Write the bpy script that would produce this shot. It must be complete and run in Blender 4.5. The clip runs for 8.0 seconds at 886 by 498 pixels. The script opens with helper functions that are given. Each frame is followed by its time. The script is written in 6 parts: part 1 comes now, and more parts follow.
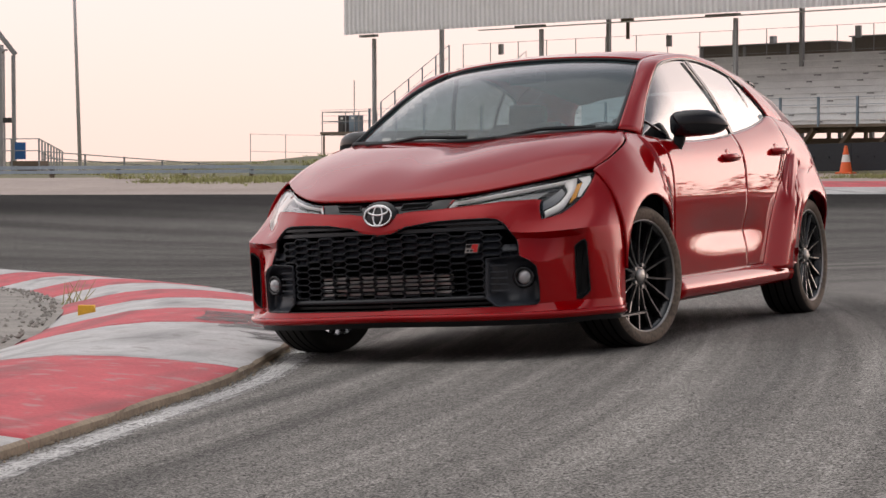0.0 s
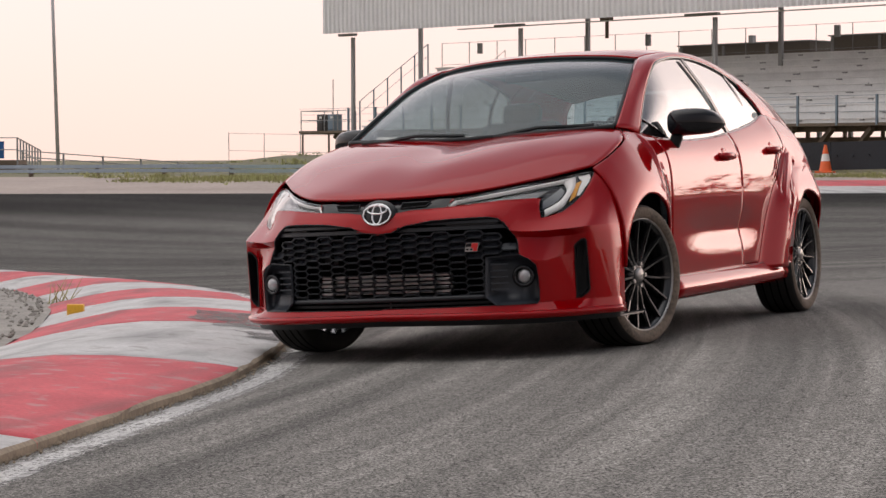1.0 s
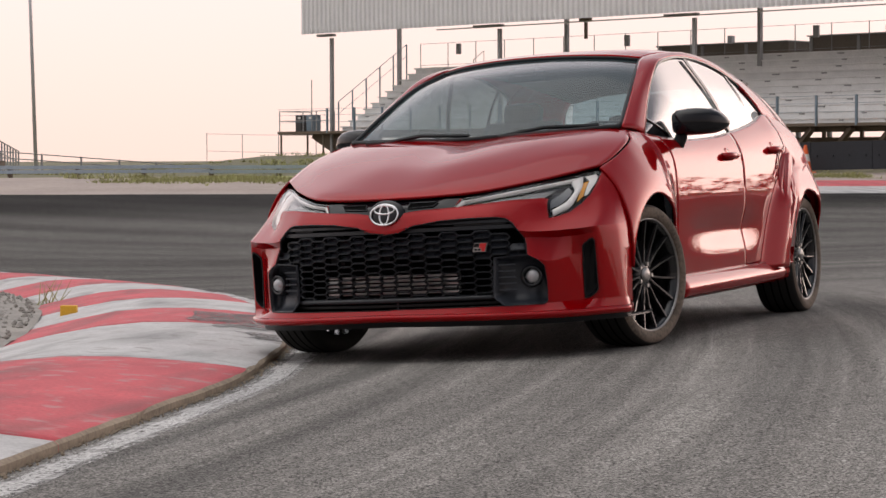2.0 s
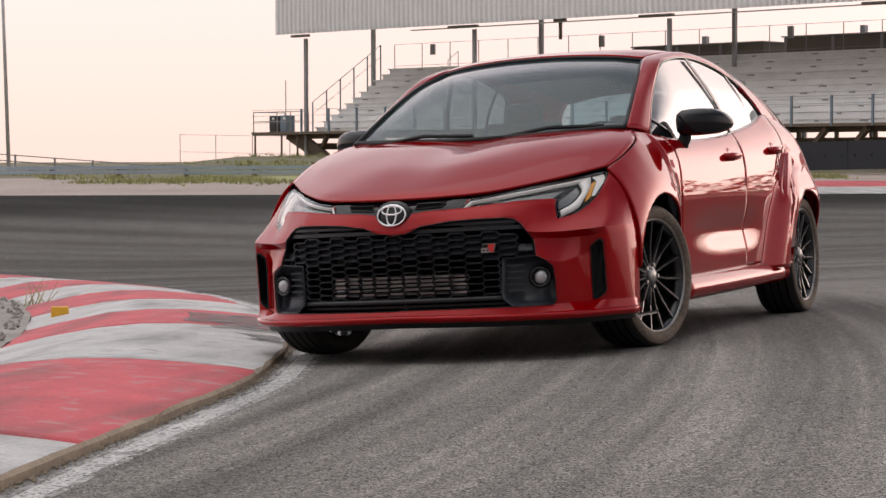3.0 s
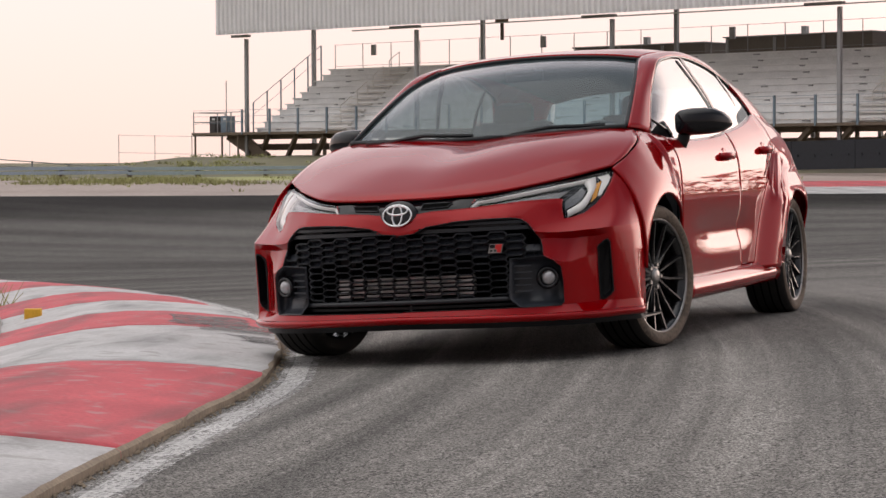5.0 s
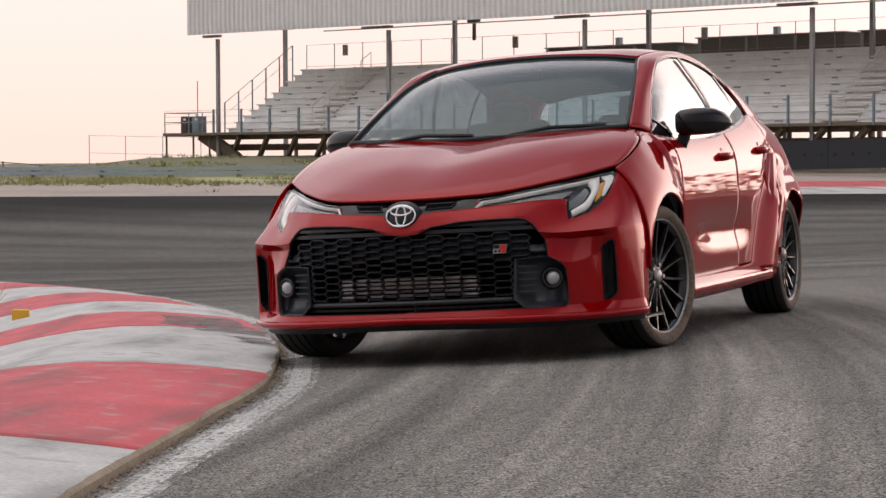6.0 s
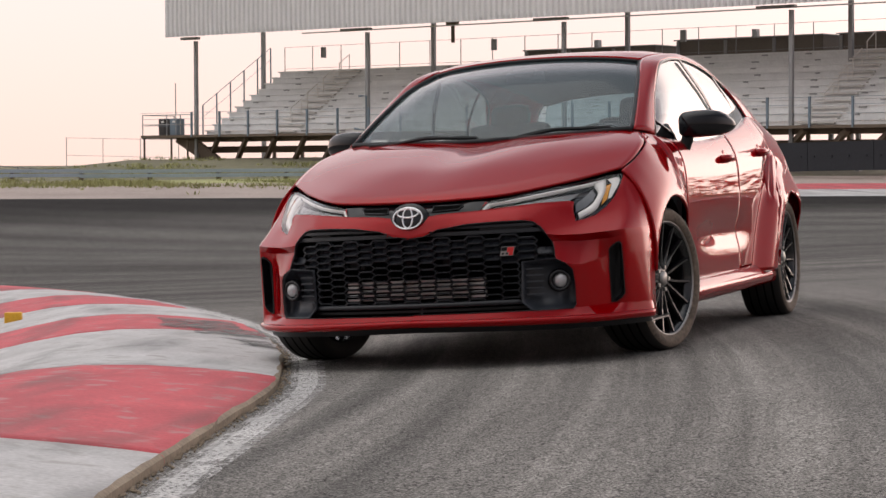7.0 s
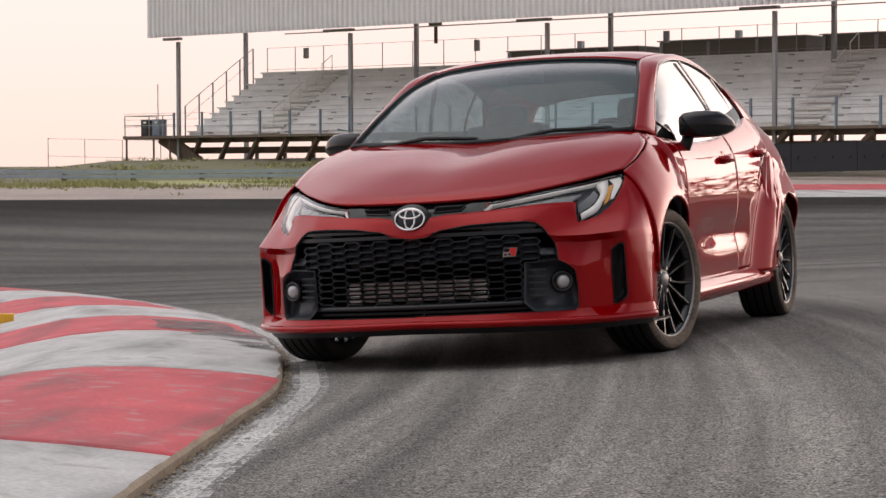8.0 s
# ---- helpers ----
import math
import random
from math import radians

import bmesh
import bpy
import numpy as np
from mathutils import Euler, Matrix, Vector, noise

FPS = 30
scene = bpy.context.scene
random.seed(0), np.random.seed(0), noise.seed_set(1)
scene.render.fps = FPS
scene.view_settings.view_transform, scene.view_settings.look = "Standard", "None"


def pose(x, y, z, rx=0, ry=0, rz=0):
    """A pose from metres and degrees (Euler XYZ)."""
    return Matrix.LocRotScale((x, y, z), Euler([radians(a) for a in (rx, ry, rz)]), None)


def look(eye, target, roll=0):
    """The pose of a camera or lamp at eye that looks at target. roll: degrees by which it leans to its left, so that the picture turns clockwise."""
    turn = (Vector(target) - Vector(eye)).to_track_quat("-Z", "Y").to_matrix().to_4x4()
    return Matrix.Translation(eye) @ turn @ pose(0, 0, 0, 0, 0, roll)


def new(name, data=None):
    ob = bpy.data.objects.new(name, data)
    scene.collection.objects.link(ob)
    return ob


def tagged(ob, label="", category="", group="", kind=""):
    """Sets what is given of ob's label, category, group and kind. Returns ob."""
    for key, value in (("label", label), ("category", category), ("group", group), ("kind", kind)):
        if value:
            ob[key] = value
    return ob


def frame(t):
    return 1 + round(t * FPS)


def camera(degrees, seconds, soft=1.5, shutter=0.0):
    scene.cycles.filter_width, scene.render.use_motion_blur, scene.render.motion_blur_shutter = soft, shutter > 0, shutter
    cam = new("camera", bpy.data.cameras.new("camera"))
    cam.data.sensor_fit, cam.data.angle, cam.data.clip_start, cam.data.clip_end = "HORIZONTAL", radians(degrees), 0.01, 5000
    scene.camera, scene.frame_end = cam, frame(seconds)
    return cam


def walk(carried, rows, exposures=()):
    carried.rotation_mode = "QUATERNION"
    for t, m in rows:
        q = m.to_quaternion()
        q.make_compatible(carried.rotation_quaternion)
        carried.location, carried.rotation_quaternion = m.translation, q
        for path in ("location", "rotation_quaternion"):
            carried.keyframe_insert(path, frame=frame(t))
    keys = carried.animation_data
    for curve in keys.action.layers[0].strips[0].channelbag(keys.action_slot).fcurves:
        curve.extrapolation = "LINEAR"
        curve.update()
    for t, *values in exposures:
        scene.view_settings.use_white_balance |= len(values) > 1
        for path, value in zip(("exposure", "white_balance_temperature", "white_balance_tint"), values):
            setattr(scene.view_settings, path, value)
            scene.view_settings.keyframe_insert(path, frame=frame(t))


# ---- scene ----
# the camera and its walk
cam = camera(21.99, 8.0, soft=1.5)
PATH = [
    (0.0, (4.4879, -9.8506, 0.8967), (0.2299, -0.8108, 0.5088), -0.136),
    (0.5, (4.4392, -9.8525, 0.8949), (0.2300, -0.7899, 0.5053), -0.100),
    (1.0, (4.3797, -9.8679, 0.8942), (0.2200, -0.7825, 0.5027), -0.128),
    (1.5, (4.3101, -9.8817, 0.8924), (0.1995, -0.7740, 0.5014), -0.153),
    (3.0, (4.0575, -9.9267, 0.8907), (0.1299, -0.7384, 0.5043), -0.187),
    (3.5, (3.9717, -9.9380, 0.8896), (0.1119, -0.7211, 0.5022), -0.191),
    (4.0, (3.8882, -9.9495, 0.8899), (0.1029, -0.7017, 0.5035), -0.229),
    (4.5, (3.8050, -9.9630, 0.8888), (0.0931, -0.6854, 0.5041), -0.235),
    (6.0, (3.5565, -9.9978, 0.8862), (0.0527, -0.6395, 0.5035), -0.220),
    (6.5, (3.4814, -10.0144, 0.8871), (0.0445, -0.6312, 0.5083), -0.235),
    (7.0, (3.4132, -10.0245, 0.8857), (0.0190, -0.6256, 0.5132), -0.216),
    (7.5, (3.3564, -10.0253, 0.8854), (0.0140, -0.6077, 0.5154), -0.207),
    (8.0, (3.3100, -10.0232, 0.8850), (0.0011, -0.5937, 0.5162), -0.205),
]
walk(cam, [(t, look(eye, target, roll)) for t, eye, target, roll in PATH])

# hazy sky: a bright pink rim all round, and wide soft light from a veiled sun high up
world = bpy.data.worlds.new("dusk_sky")
scene.world = world
world.use_nodes = True
wn, wl = world.node_tree.nodes, world.node_tree.links
wn.clear()
sky = wn.new("ShaderNodeTexSky")
sky.sky_type = 'NISHITA'
sky.sun_disc = False
sky.sun_elevation = radians(68)
sky.sun_rotation = radians(-114)
sky.dust_density = 2.0
coord = wn.new("ShaderNodeTexCoord")
sep = wn.new("ShaderNodeSeparateXYZ")
ramp = wn.new("ShaderNodeValToRGB")
stops = ((0.0, (1.08, 0.79, 0.69)), (0.10, (1.08, 0.855, 0.805)), (0.28, (1.02, 0.91, 0.91)), (0.43, (0.92, 0.84, 0.87)), (0.54, (0.42, 0.40, 0.44)), (0.66, (0.15, 0.17, 0.21)), (1.0, (0.16, 0.19, 0.24)))
while len(ramp.color_ramp.elements) < len(stops):
    ramp.color_ramp.elements.new(0.5)
for el, (at, tone) in zip(ramp.color_ramp.elements, stops):
    el.position, el.color = at, (*tone, 1)
haze = wn.new("ShaderNodeBackground")
haze.inputs["Strength"].default_value = 1.0
clear = wn.new("ShaderNodeBackground")
clear.inputs["Strength"].default_value = 0.02
add = wn.new("ShaderNodeAddShader")
out = wn.new("ShaderNodeOutputWorld")
wl.new(coord.outputs["Generated"], sep.inputs[0])
wl.new(sep.outputs["Z"], ramp.inputs[0])
# afterglow low on the horizon, where the sun goes down, out of view to the right
GLOW = Vector((0.36, 0.93, 0.06)).normalized()
dot = wn.new("ShaderNodeVectorMath")
dot.operation = 'DOT_PRODUCT'
dot.inputs[1].default_value = GLOW
nrm = wn.new("ShaderNodeVectorMath")
nrm.operation = 'NORMALIZE'
power = wn.new("ShaderNodeMath")
power.operation = 'POWER'
power.inputs[1].default_value = 22.0
power.use_clamp = False
front = wn.new("ShaderNodeMath")
front.operation = 'MAXIMUM'
front.inputs[1].default_value = 0.0
tint = wn.new("ShaderNodeVectorMath")
tint.operation = 'SCALE'
tint.inputs[0].default_value = (4.4, 3.4, 2.95)
both_tones = wn.new("ShaderNodeVectorMath")
both_tones.operation = 'ADD'
wl.new(coord.outputs["Generated"], nrm.inputs[0])
wl.new(nrm.outputs[0], dot.inputs[0])
wl.new(dot.outputs["Value"], front.inputs[0])
wl.new(front.outputs[0], power.inputs[0])
wl.new(power.outputs[0], tint.inputs["Scale"])
# the sky is dimmer away from the afterglow
side_dot = wn.new("ShaderNodeVectorMath")
side_dot.operation = 'DOT_PRODUCT'
side_dot.inputs[1].default_value = (-0.10, 0.99, 0)
dim = wn.new("ShaderNodeMapRange")
dim.inputs["From Min"].default_value, dim.inputs["From Max"].default_value = -0.9, 0.1
dim.inputs["To Min"].default_value, dim.inputs["To Max"].default_value = 0.30, 1.0
dim.interpolation_type = 'SMOOTHSTEP'
dimmed = wn.new("ShaderNodeVectorMath")
dimmed.operation = 'SCALE'
wl.new(nrm.outputs[0], side_dot.inputs[0])
wl.new(side_dot.outputs["Value"], dim.inputs["Value"])
wl.new(ramp.outputs[0], dimmed.inputs[0])
wl.new(dim.outputs[0], dimmed.inputs["Scale"])
# the veiled sun spreads a wide soft brightness through the haze
veil_dot = wn.new("ShaderNodeVectorMath")
veil_dot.operation = 'DOT_PRODUCT'
veil_dot.inputs[1].default_value = Vector((-9, -4, 24)).normalized()
veil_front = wn.new("ShaderNodeMath")
veil_front.operation = 'MAXIMUM'
veil_front.inputs[1].default_value = 0.0
veil_power = wn.new("ShaderNodeMath")
veil_power.operation = 'POWER'
veil_power.inputs[1].default_value = 3.0
veil = wn.new("ShaderNodeVectorMath")
veil.operation = 'SCALE'
veil.inputs[0].default_value = (1.44, 1.37, 1.31)
veiled = wn.new("ShaderNodeVectorMath")
veiled.operation = 'ADD'
wl.new(nrm.outputs[0], veil_dot.inputs[0])
wl.new(veil_dot.outputs["Value"], veil_front.inputs[0])
wl.new(veil_front.outputs[0], veil_power.inputs[0])
wl.new(veil_power.outputs[0], veil.inputs["Scale"])
wl.new(dimmed.outputs[0], veiled.inputs[0])
wl.new(veil.outputs[0], veiled.inputs[1])
wl.new(veiled.outputs[0], both_tones.inputs[0])
wl.new(tint.outputs[0], both_tones.inputs[1])
wl.new(both_tones.outputs[0], haze.inputs[0])
wl.new(sky.outputs[0], clear.inputs[0])
wl.new(haze.outputs[0], add.inputs[0])
wl.new(clear.outputs[0], add.inputs[1])
wl.new(add.outputs[0], out.inputs[0])
sun = new("sun", bpy.data.lights.new("sun", 'SUN'))
sun.data.energy = 0.4
sun.data.angle = radians(100)
sun.data.color = (1.0, 0.94, 0.88)
sun.matrix_world = look((-9, -4, 24), (0, 0, 0))


# ---- materials ----
def mat(name, color, rough=0.5, metal=0.0, var=0.12, scale=8.0, fine=80.0, bump=0.0, coat=0.0, random_tint=0.0,
        spec=0.5, stretch=(1, 1, 1), detail=6.0):
    m = bpy.data.materials.new(name)
    m.use_nodes = True
    n, l = m.node_tree.nodes, m.node_tree.links
    b = n["Principled BSDF"]
    b.inputs["Roughness"].default_value = rough
    b.inputs["Metallic"].default_value = metal
    b.inputs["Specular IOR Level"].default_value = spec
    if coat:
        b.inputs["Coat Weight"].default_value = coat
        b.inputs["Coat Roughness"].default_value = 0.02
    if var <= 0:
        b.inputs["Base Color"].default_value = (*color, 1)
        return m
    tc, mp = n.new("ShaderNodeTexCoord"), n.new("ShaderNodeMapping")
    mp.inputs["Scale"].default_value = stretch
    l.new(tc.outputs["Object"], mp.inputs[0])
    big, small = n.new("ShaderNodeTexNoise"), n.new("ShaderNodeTexNoise")
    for tex, s in ((big, scale), (small, fine)):
        tex.inputs["Scale"].default_value = s
        tex.inputs["Detail"].default_value = detail
        l.new(mp.outputs[0], tex.inputs["Vector"])
    mixf = n.new("ShaderNodeMath")
    mixf.operation = 'ADD'
    l.new(big.outputs["Fac"], mixf.inputs[0])
    l.new(small.outputs["Fac"], mixf.inputs[1])
    rng = n.new("ShaderNodeMapRange")
    rng.inputs["From Min"].default_value = 0.6
    rng.inputs["From Max"].default_value = 1.4
    rng.inputs["To Min"].default_value = 1 - var
    rng.inputs["To Max"].default_value = 1 + var
    l.new(mixf.outputs[0], rng.inputs["Value"])
    last = rng.outputs[0]
    if random_tint:
        info, r2, mul = n.new("ShaderNodeObjectInfo"), n.new("ShaderNodeMapRange"), n.new("ShaderNodeMath")
        r2.inputs["To Min"].default_value = 1 - random_tint
        r2.inputs["To Max"].default_value = 1 + random_tint
        mul.operation = 'MULTIPLY'
        l.new(info.outputs["Random"], r2.inputs["Value"])
        l.new(last, mul.inputs[0])
        l.new(r2.outputs[0], mul.inputs[1])
        last = mul.outputs[0]
    sc = n.new("ShaderNodeVectorMath")
    sc.operation = 'SCALE'
    sc.inputs[0].default_value = color
    l.new(last, sc.inputs["Scale"])
    l.new(sc.outputs[0], b.inputs["Base Color"])
    rr = n.new("ShaderNodeMapRange")
    rr.inputs["To Min"].default_value = max(0, rough - 0.1)
    rr.inputs["To Max"].default_value = min(1, rough + 0.1)
    l.new(big.outputs["Fac"], rr.inputs["Value"])
    if not coat:
        l.new(rr.outputs[0], b.inputs["Roughness"])
    if bump:
        bp = n.new("ShaderNodeBump")
        bp.inputs["Strength"].default_value = bump
        bp.inputs["Distance"].default_value = 0.01
        l.new(small.outputs["Fac"], bp.inputs["Height"])
        l.new(bp.outputs[0], b.inputs["Normal"])
    return m


def glass_mat(name, tint, least=0.04, dust=0.0):
    m = bpy.data.materials.new(name)
    m.use_nodes = True
    n, l = m.node_tree.nodes, m.node_tree.links
    n.remove(n["Principled BSDF"])
    tr, gl, mx, fr = (n.new("ShaderNodeBsdfTransparent"), n.new("ShaderNodeBsdfGlossy"), n.new("ShaderNodeMixShader"),
                      n.new("ShaderNodeLayerWeight"))
    tr.inputs[0].default_value = (*tint, 1)
    gl.inputs[0].default_value = (1, 1, 1, 1)
    gl.inputs["Roughness"].default_value = 0.01
    fr.inputs["Blend"].default_value = 0.5
    steep, lift = n.new("ShaderNodeMath"), n.new("ShaderNodeMapRange")
    steep.operation = 'POWER'
    steep.inputs[1].default_value = 5.0
    lift.inputs["To Min"].default_value = least
    l.new(fr.outputs["Facing"], steep.inputs[0])
    l.new(steep.outputs[0], lift.inputs["Value"])
    l.new(lift.outputs[0], mx.inputs[0])
    l.new(tr.outputs[0], mx.inputs[1])
    l.new(gl.outputs[0], mx.inputs[2])
    # dust is the share of teal diffuse that paints sky sheen on the glass
    sky_sheen, dm = n.new("ShaderNodeBsdfDiffuse"), n.new("ShaderNodeMixShader")
    sky_sheen.inputs[0].default_value = (0.40, 0.60, 0.66, 1)
    dm.inputs[0].default_value = dust
    l.new(mx.outputs[0], dm.inputs[1])
    l.new(sky_sheen.outputs[0], dm.inputs[2])
    l.new(dm.outputs[0], n["Material Output"].inputs[0])
    return m


RED = mat("red_metallic_paint", (0.285, 0.0003, 0.0025), 0.30, 0.28, 0.03, 3.0, 900.0, coat=1.0, spec=0.0)
RED.node_tree.nodes["Principled BSDF"].inputs["Specular Tint"].default_value = (0.6, 0.004, 0.012, 1)
RED.node_tree.nodes["Principled BSDF"].inputs["Coat IOR"].default_value = 1.38
GLOSS_BLACK = mat("gloss_black", (0.006, 0.006, 0.008), 0.08, 0, 0.05, 4, 200, spec=0.45)
BLACK_PLASTIC = mat("black_plastic", (0.009, 0.0095, 0.011), 0.42, 0, 0.15, 20, 400, bump=0.05, spec=0.25)
DARK_GREY = mat("dark_grey_plastic", (0.017, 0.019, 0.023), 0.38, 0, 0.12, 20, 400, bump=0.04, spec=0.4)
# near-black: the shade of gaps, recesses and hidden parts is in its colour
VOID = mat("recess_shade_black", (0.003, 0.003, 0.003), 0.8, 0, 0.2, 10, 100, spec=0.05)
RUBBER = mat("tyre_rubber", (0.017, 0.016, 0.015), 0.75, 0, 0.2, 14, 160, bump=0.15)
DUSTY = mat("dusty_sidewall", (0.13, 0.10, 0.075), 0.85, 0, 0.75, 9, 70, bump=0.15)
RIM = mat("gloss_black_wheel", (0.010, 0.010, 0.011), 0.2, 0.2, 0.1, 10, 200, coat=0.5)
RIM_EDGE = mat("machined_edge", (0.30, 0.29, 0.28), 0.3, 0.9, 0.12, 10, 200)
STEEL = mat("brushed_steel", (0.35, 0.34, 0.33), 0.35, 0.9, 0.15, 12, 200)
CHROME = mat("chrome", (0.72, 0.72, 0.73), 0.12, 1.0, 0.04, 8, 100)
CORE = mat("aluminium_fins", (0.42, 0.41, 0.40), 0.45, 0.7, 0.2, 20, 220)
LAMP_WHITE = mat("lamp_white", (0.78, 0.76, 0.72), 0.25, 0, 0.08, 10, 100)
LAMP_GREY = mat("lamp_reflector", (0.20, 0.20, 0.20), 0.2, 0.6, 0.2, 15, 120)
AMBER = mat("amber_lens", (0.70, 0.30, 0.03), 0.2, 0, 0.1, 20, 100)
BADGE_RED = mat("badge_red", (0.55, 0.02, 0.02), 0.3, 0, 0.04, 10, 100)
SEAT = mat("seat_cloth", (0.03, 0.03, 0.033), 0.9, 0, 0.2, 10, 300, bump=0.1)
# the last value paints a teal sky sheen into the windscreen
WINDSHIELD = glass_mat("windscreen_glass", (0.60, 0.74, 0.77), 0.06, 0.05)
SIDE_GLASS = glass_mat("side_glass", (0.6, 0.62, 0.62), 0.25)
LENS = glass_mat("clear_lens", (0.95, 0.95, 0.95), 0.03)

def curve_coords(n, l, across, along):
    """Texture coordinates that follow the bend of the track: metres from the corner's middle, and metres round it."""
    tc, mv = n.new("ShaderNodeTexCoord"), n.new("ShaderNodeVectorMath")
    mv.operation = 'SUBTRACT'
    mv.inputs[1].default_value = (-40, -12, 0)
    l.new(tc.outputs["Object"], mv.inputs[0])
    sp, cb = n.new("ShaderNodeSeparateXYZ"), n.new("ShaderNodeCombineXYZ")
    l.new(mv.outputs[0], sp.inputs[0])
    flat = n.new("ShaderNodeCombineXYZ")
    l.new(sp.outputs["X"], flat.inputs["X"])
    l.new(sp.outputs["Y"], flat.inputs["Y"])
    ln, at = n.new("ShaderNodeVectorMath"), n.new("ShaderNodeMath")
    ln.operation, at.operation = 'LENGTH', 'ARCTAN2'
    l.new(flat.outputs[0], ln.inputs[0])
    l.new(sp.outputs["Y"], at.inputs[0])
    l.new(sp.outputs["X"], at.inputs[1])
    for src, key, k in ((ln.outputs["Value"], "X", across), (at.outputs[0], "Y", along * 42)):
        mu = n.new("ShaderNodeMath")
        mu.operation = 'MULTIPLY'
        mu.inputs[1].default_value = k
        l.new(src, mu.inputs[0])
        l.new(mu.outputs[0], cb.inputs[key])
    return tc, cb


def noise_value(n, l, vec, scale, lo, hi, detail=4.0, a=0.3, b=0.7):
    tex, mr = n.new("ShaderNodeTexNoise"), n.new("ShaderNodeMapRange")
    tex.inputs["Scale"].default_value = scale
    tex.inputs["Detail"].default_value = detail
    mr.inputs["From Min"].default_value, mr.inputs["From Max"].default_value = a, b
    mr.inputs["To Min"].default_value, mr.inputs["To Max"].default_value = lo, hi
    l.new(vec, tex.inputs["Vector"])
    l.new(tex.outputs["Fac"], mr.inputs["Value"])
    return mr.outputs[0], tex


def times(n, l, a, b):
    m = n.new("ShaderNodeMath")
    m.operation = 'MULTIPLY'
    l.new(a, m.inputs[0])
    l.new(b, m.inputs[1])
    return m.outputs[0]


def track_mat(name, color, streak, grain, patches, bump, warm=(1, 1, 1), rough=0.85, by_depth=False):
    """Road surface: stone grain, bands worn along the bend, broad stains."""
    m = bpy.data.materials.new(name)
    m.use_nodes = True
    n, l = m.node_tree.nodes, m.node_tree.links
    b = n["Principled BSDF"]
    b.inputs["Roughness"].default_value = rough
    b.inputs["Specular IOR Level"].default_value = 0.06
    tc, cb = curve_coords(n, l, 2.6, 0.10)
    v1, _ = noise_value(n, l, cb.outputs[0], 1.0, 1 - streak, 1 + streak, 5)
    tc2, cb2 = curve_coords(n, l, 11.0, 0.16)
    v2, _ = noise_value(n, l, cb2.outputs[0], 1.0, 1 - streak * 0.5, 1 + streak * 0.5, 3)
    g1, t1 = noise_value(n, l, tc.outputs["Object"], 135.0, 1 - grain, 1 + grain, 2, 0.36, 0.64)
    g2, t2 = noise_value(n, l, tc.outputs["Object"], 38.0, 1 - grain * 0.35, 1 + grain * 0.35, 3)
    p1, _ = noise_value(n, l, tc.outputs["Object"], 0.6, 1 - patches, 1 + patches, 5)
    bands = times(n, l, v1, v2)
    if by_depth:
        # beyond the car the worn bands run straight across
        straight, turned = n.new("ShaderNodeMapping"), n.new("ShaderNodeMapRange")
        straight.inputs["Rotation"].default_value = (0, 0, radians(-22.6))
        straight.inputs["Scale"].default_value = (0.035, 1.3, 1)
        l.new(tc.outputs["Object"], straight.inputs[0])
        v3, _ = noise_value(n, l, straight.outputs[0], 1.0, 1 - streak * 0.8, 1 + streak * 0.8, 6)
        depth = n.new("ShaderNodeVectorMath")
        depth.operation = 'DOT_PRODUCT'
        depth.inputs[1].default_value = (-0.385, 0.923, 0)
        l.new(tc.outputs["Object"], depth.inputs[0])
        turned.interpolation_type = 'SMOOTHSTEP'
        turned.inputs["From Min"].default_value, turned.inputs["From Max"].default_value = 2.5, 7.0
        l.new(depth.outputs["Value"], turned.inputs["Value"])
        blend = n.new("ShaderNodeMix")
        l.new(turned.outputs[0], blend.inputs[0])
        l.new(bands, blend.inputs[2])
        l.new(v3, blend.inputs[3])
        bands = blend.outputs[0]
    f = times(n, l, times(n, l, bands, times(n, l, g1, g2)), p1)
    if by_depth:
        # tone falls with distance along the view, then again into a dark far strip
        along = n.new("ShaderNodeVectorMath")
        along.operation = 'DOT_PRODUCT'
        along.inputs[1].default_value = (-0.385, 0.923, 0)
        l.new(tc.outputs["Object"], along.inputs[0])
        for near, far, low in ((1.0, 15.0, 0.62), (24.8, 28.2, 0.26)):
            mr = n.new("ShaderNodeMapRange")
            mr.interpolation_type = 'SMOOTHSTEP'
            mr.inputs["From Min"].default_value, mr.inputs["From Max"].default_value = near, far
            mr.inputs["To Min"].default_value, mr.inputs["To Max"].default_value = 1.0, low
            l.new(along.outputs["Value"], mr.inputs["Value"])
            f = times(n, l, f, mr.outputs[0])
    sc = n.new("ShaderNodeVectorMath")
    sc.operation = 'SCALE'
    sc.inputs[0].default_value = color
    l.new(f, sc.inputs["Scale"])
    tint = n.new("ShaderNodeMix")
    tint.data_type = 'RGBA'
    tint.blend_type = 'MULTIPLY'
    tint.inputs[7].default_value[:] = (*warm, 1)
    l.new(v1, tint.inputs[0])
    l.new(sc.outputs[0], tint.inputs[6])
    l.new(tint.outputs[2], b.inputs["Base Color"])
    bp = n.new("ShaderNodeBump")
    bp.inputs["Strength"].default_value = bump
    bp.inputs["Distance"].default_value = 0.006
    l.new(t1.outputs["Fac"], bp.inputs["Height"])
    l.new(bp.outputs[0], b.inputs["Normal"])
    return m


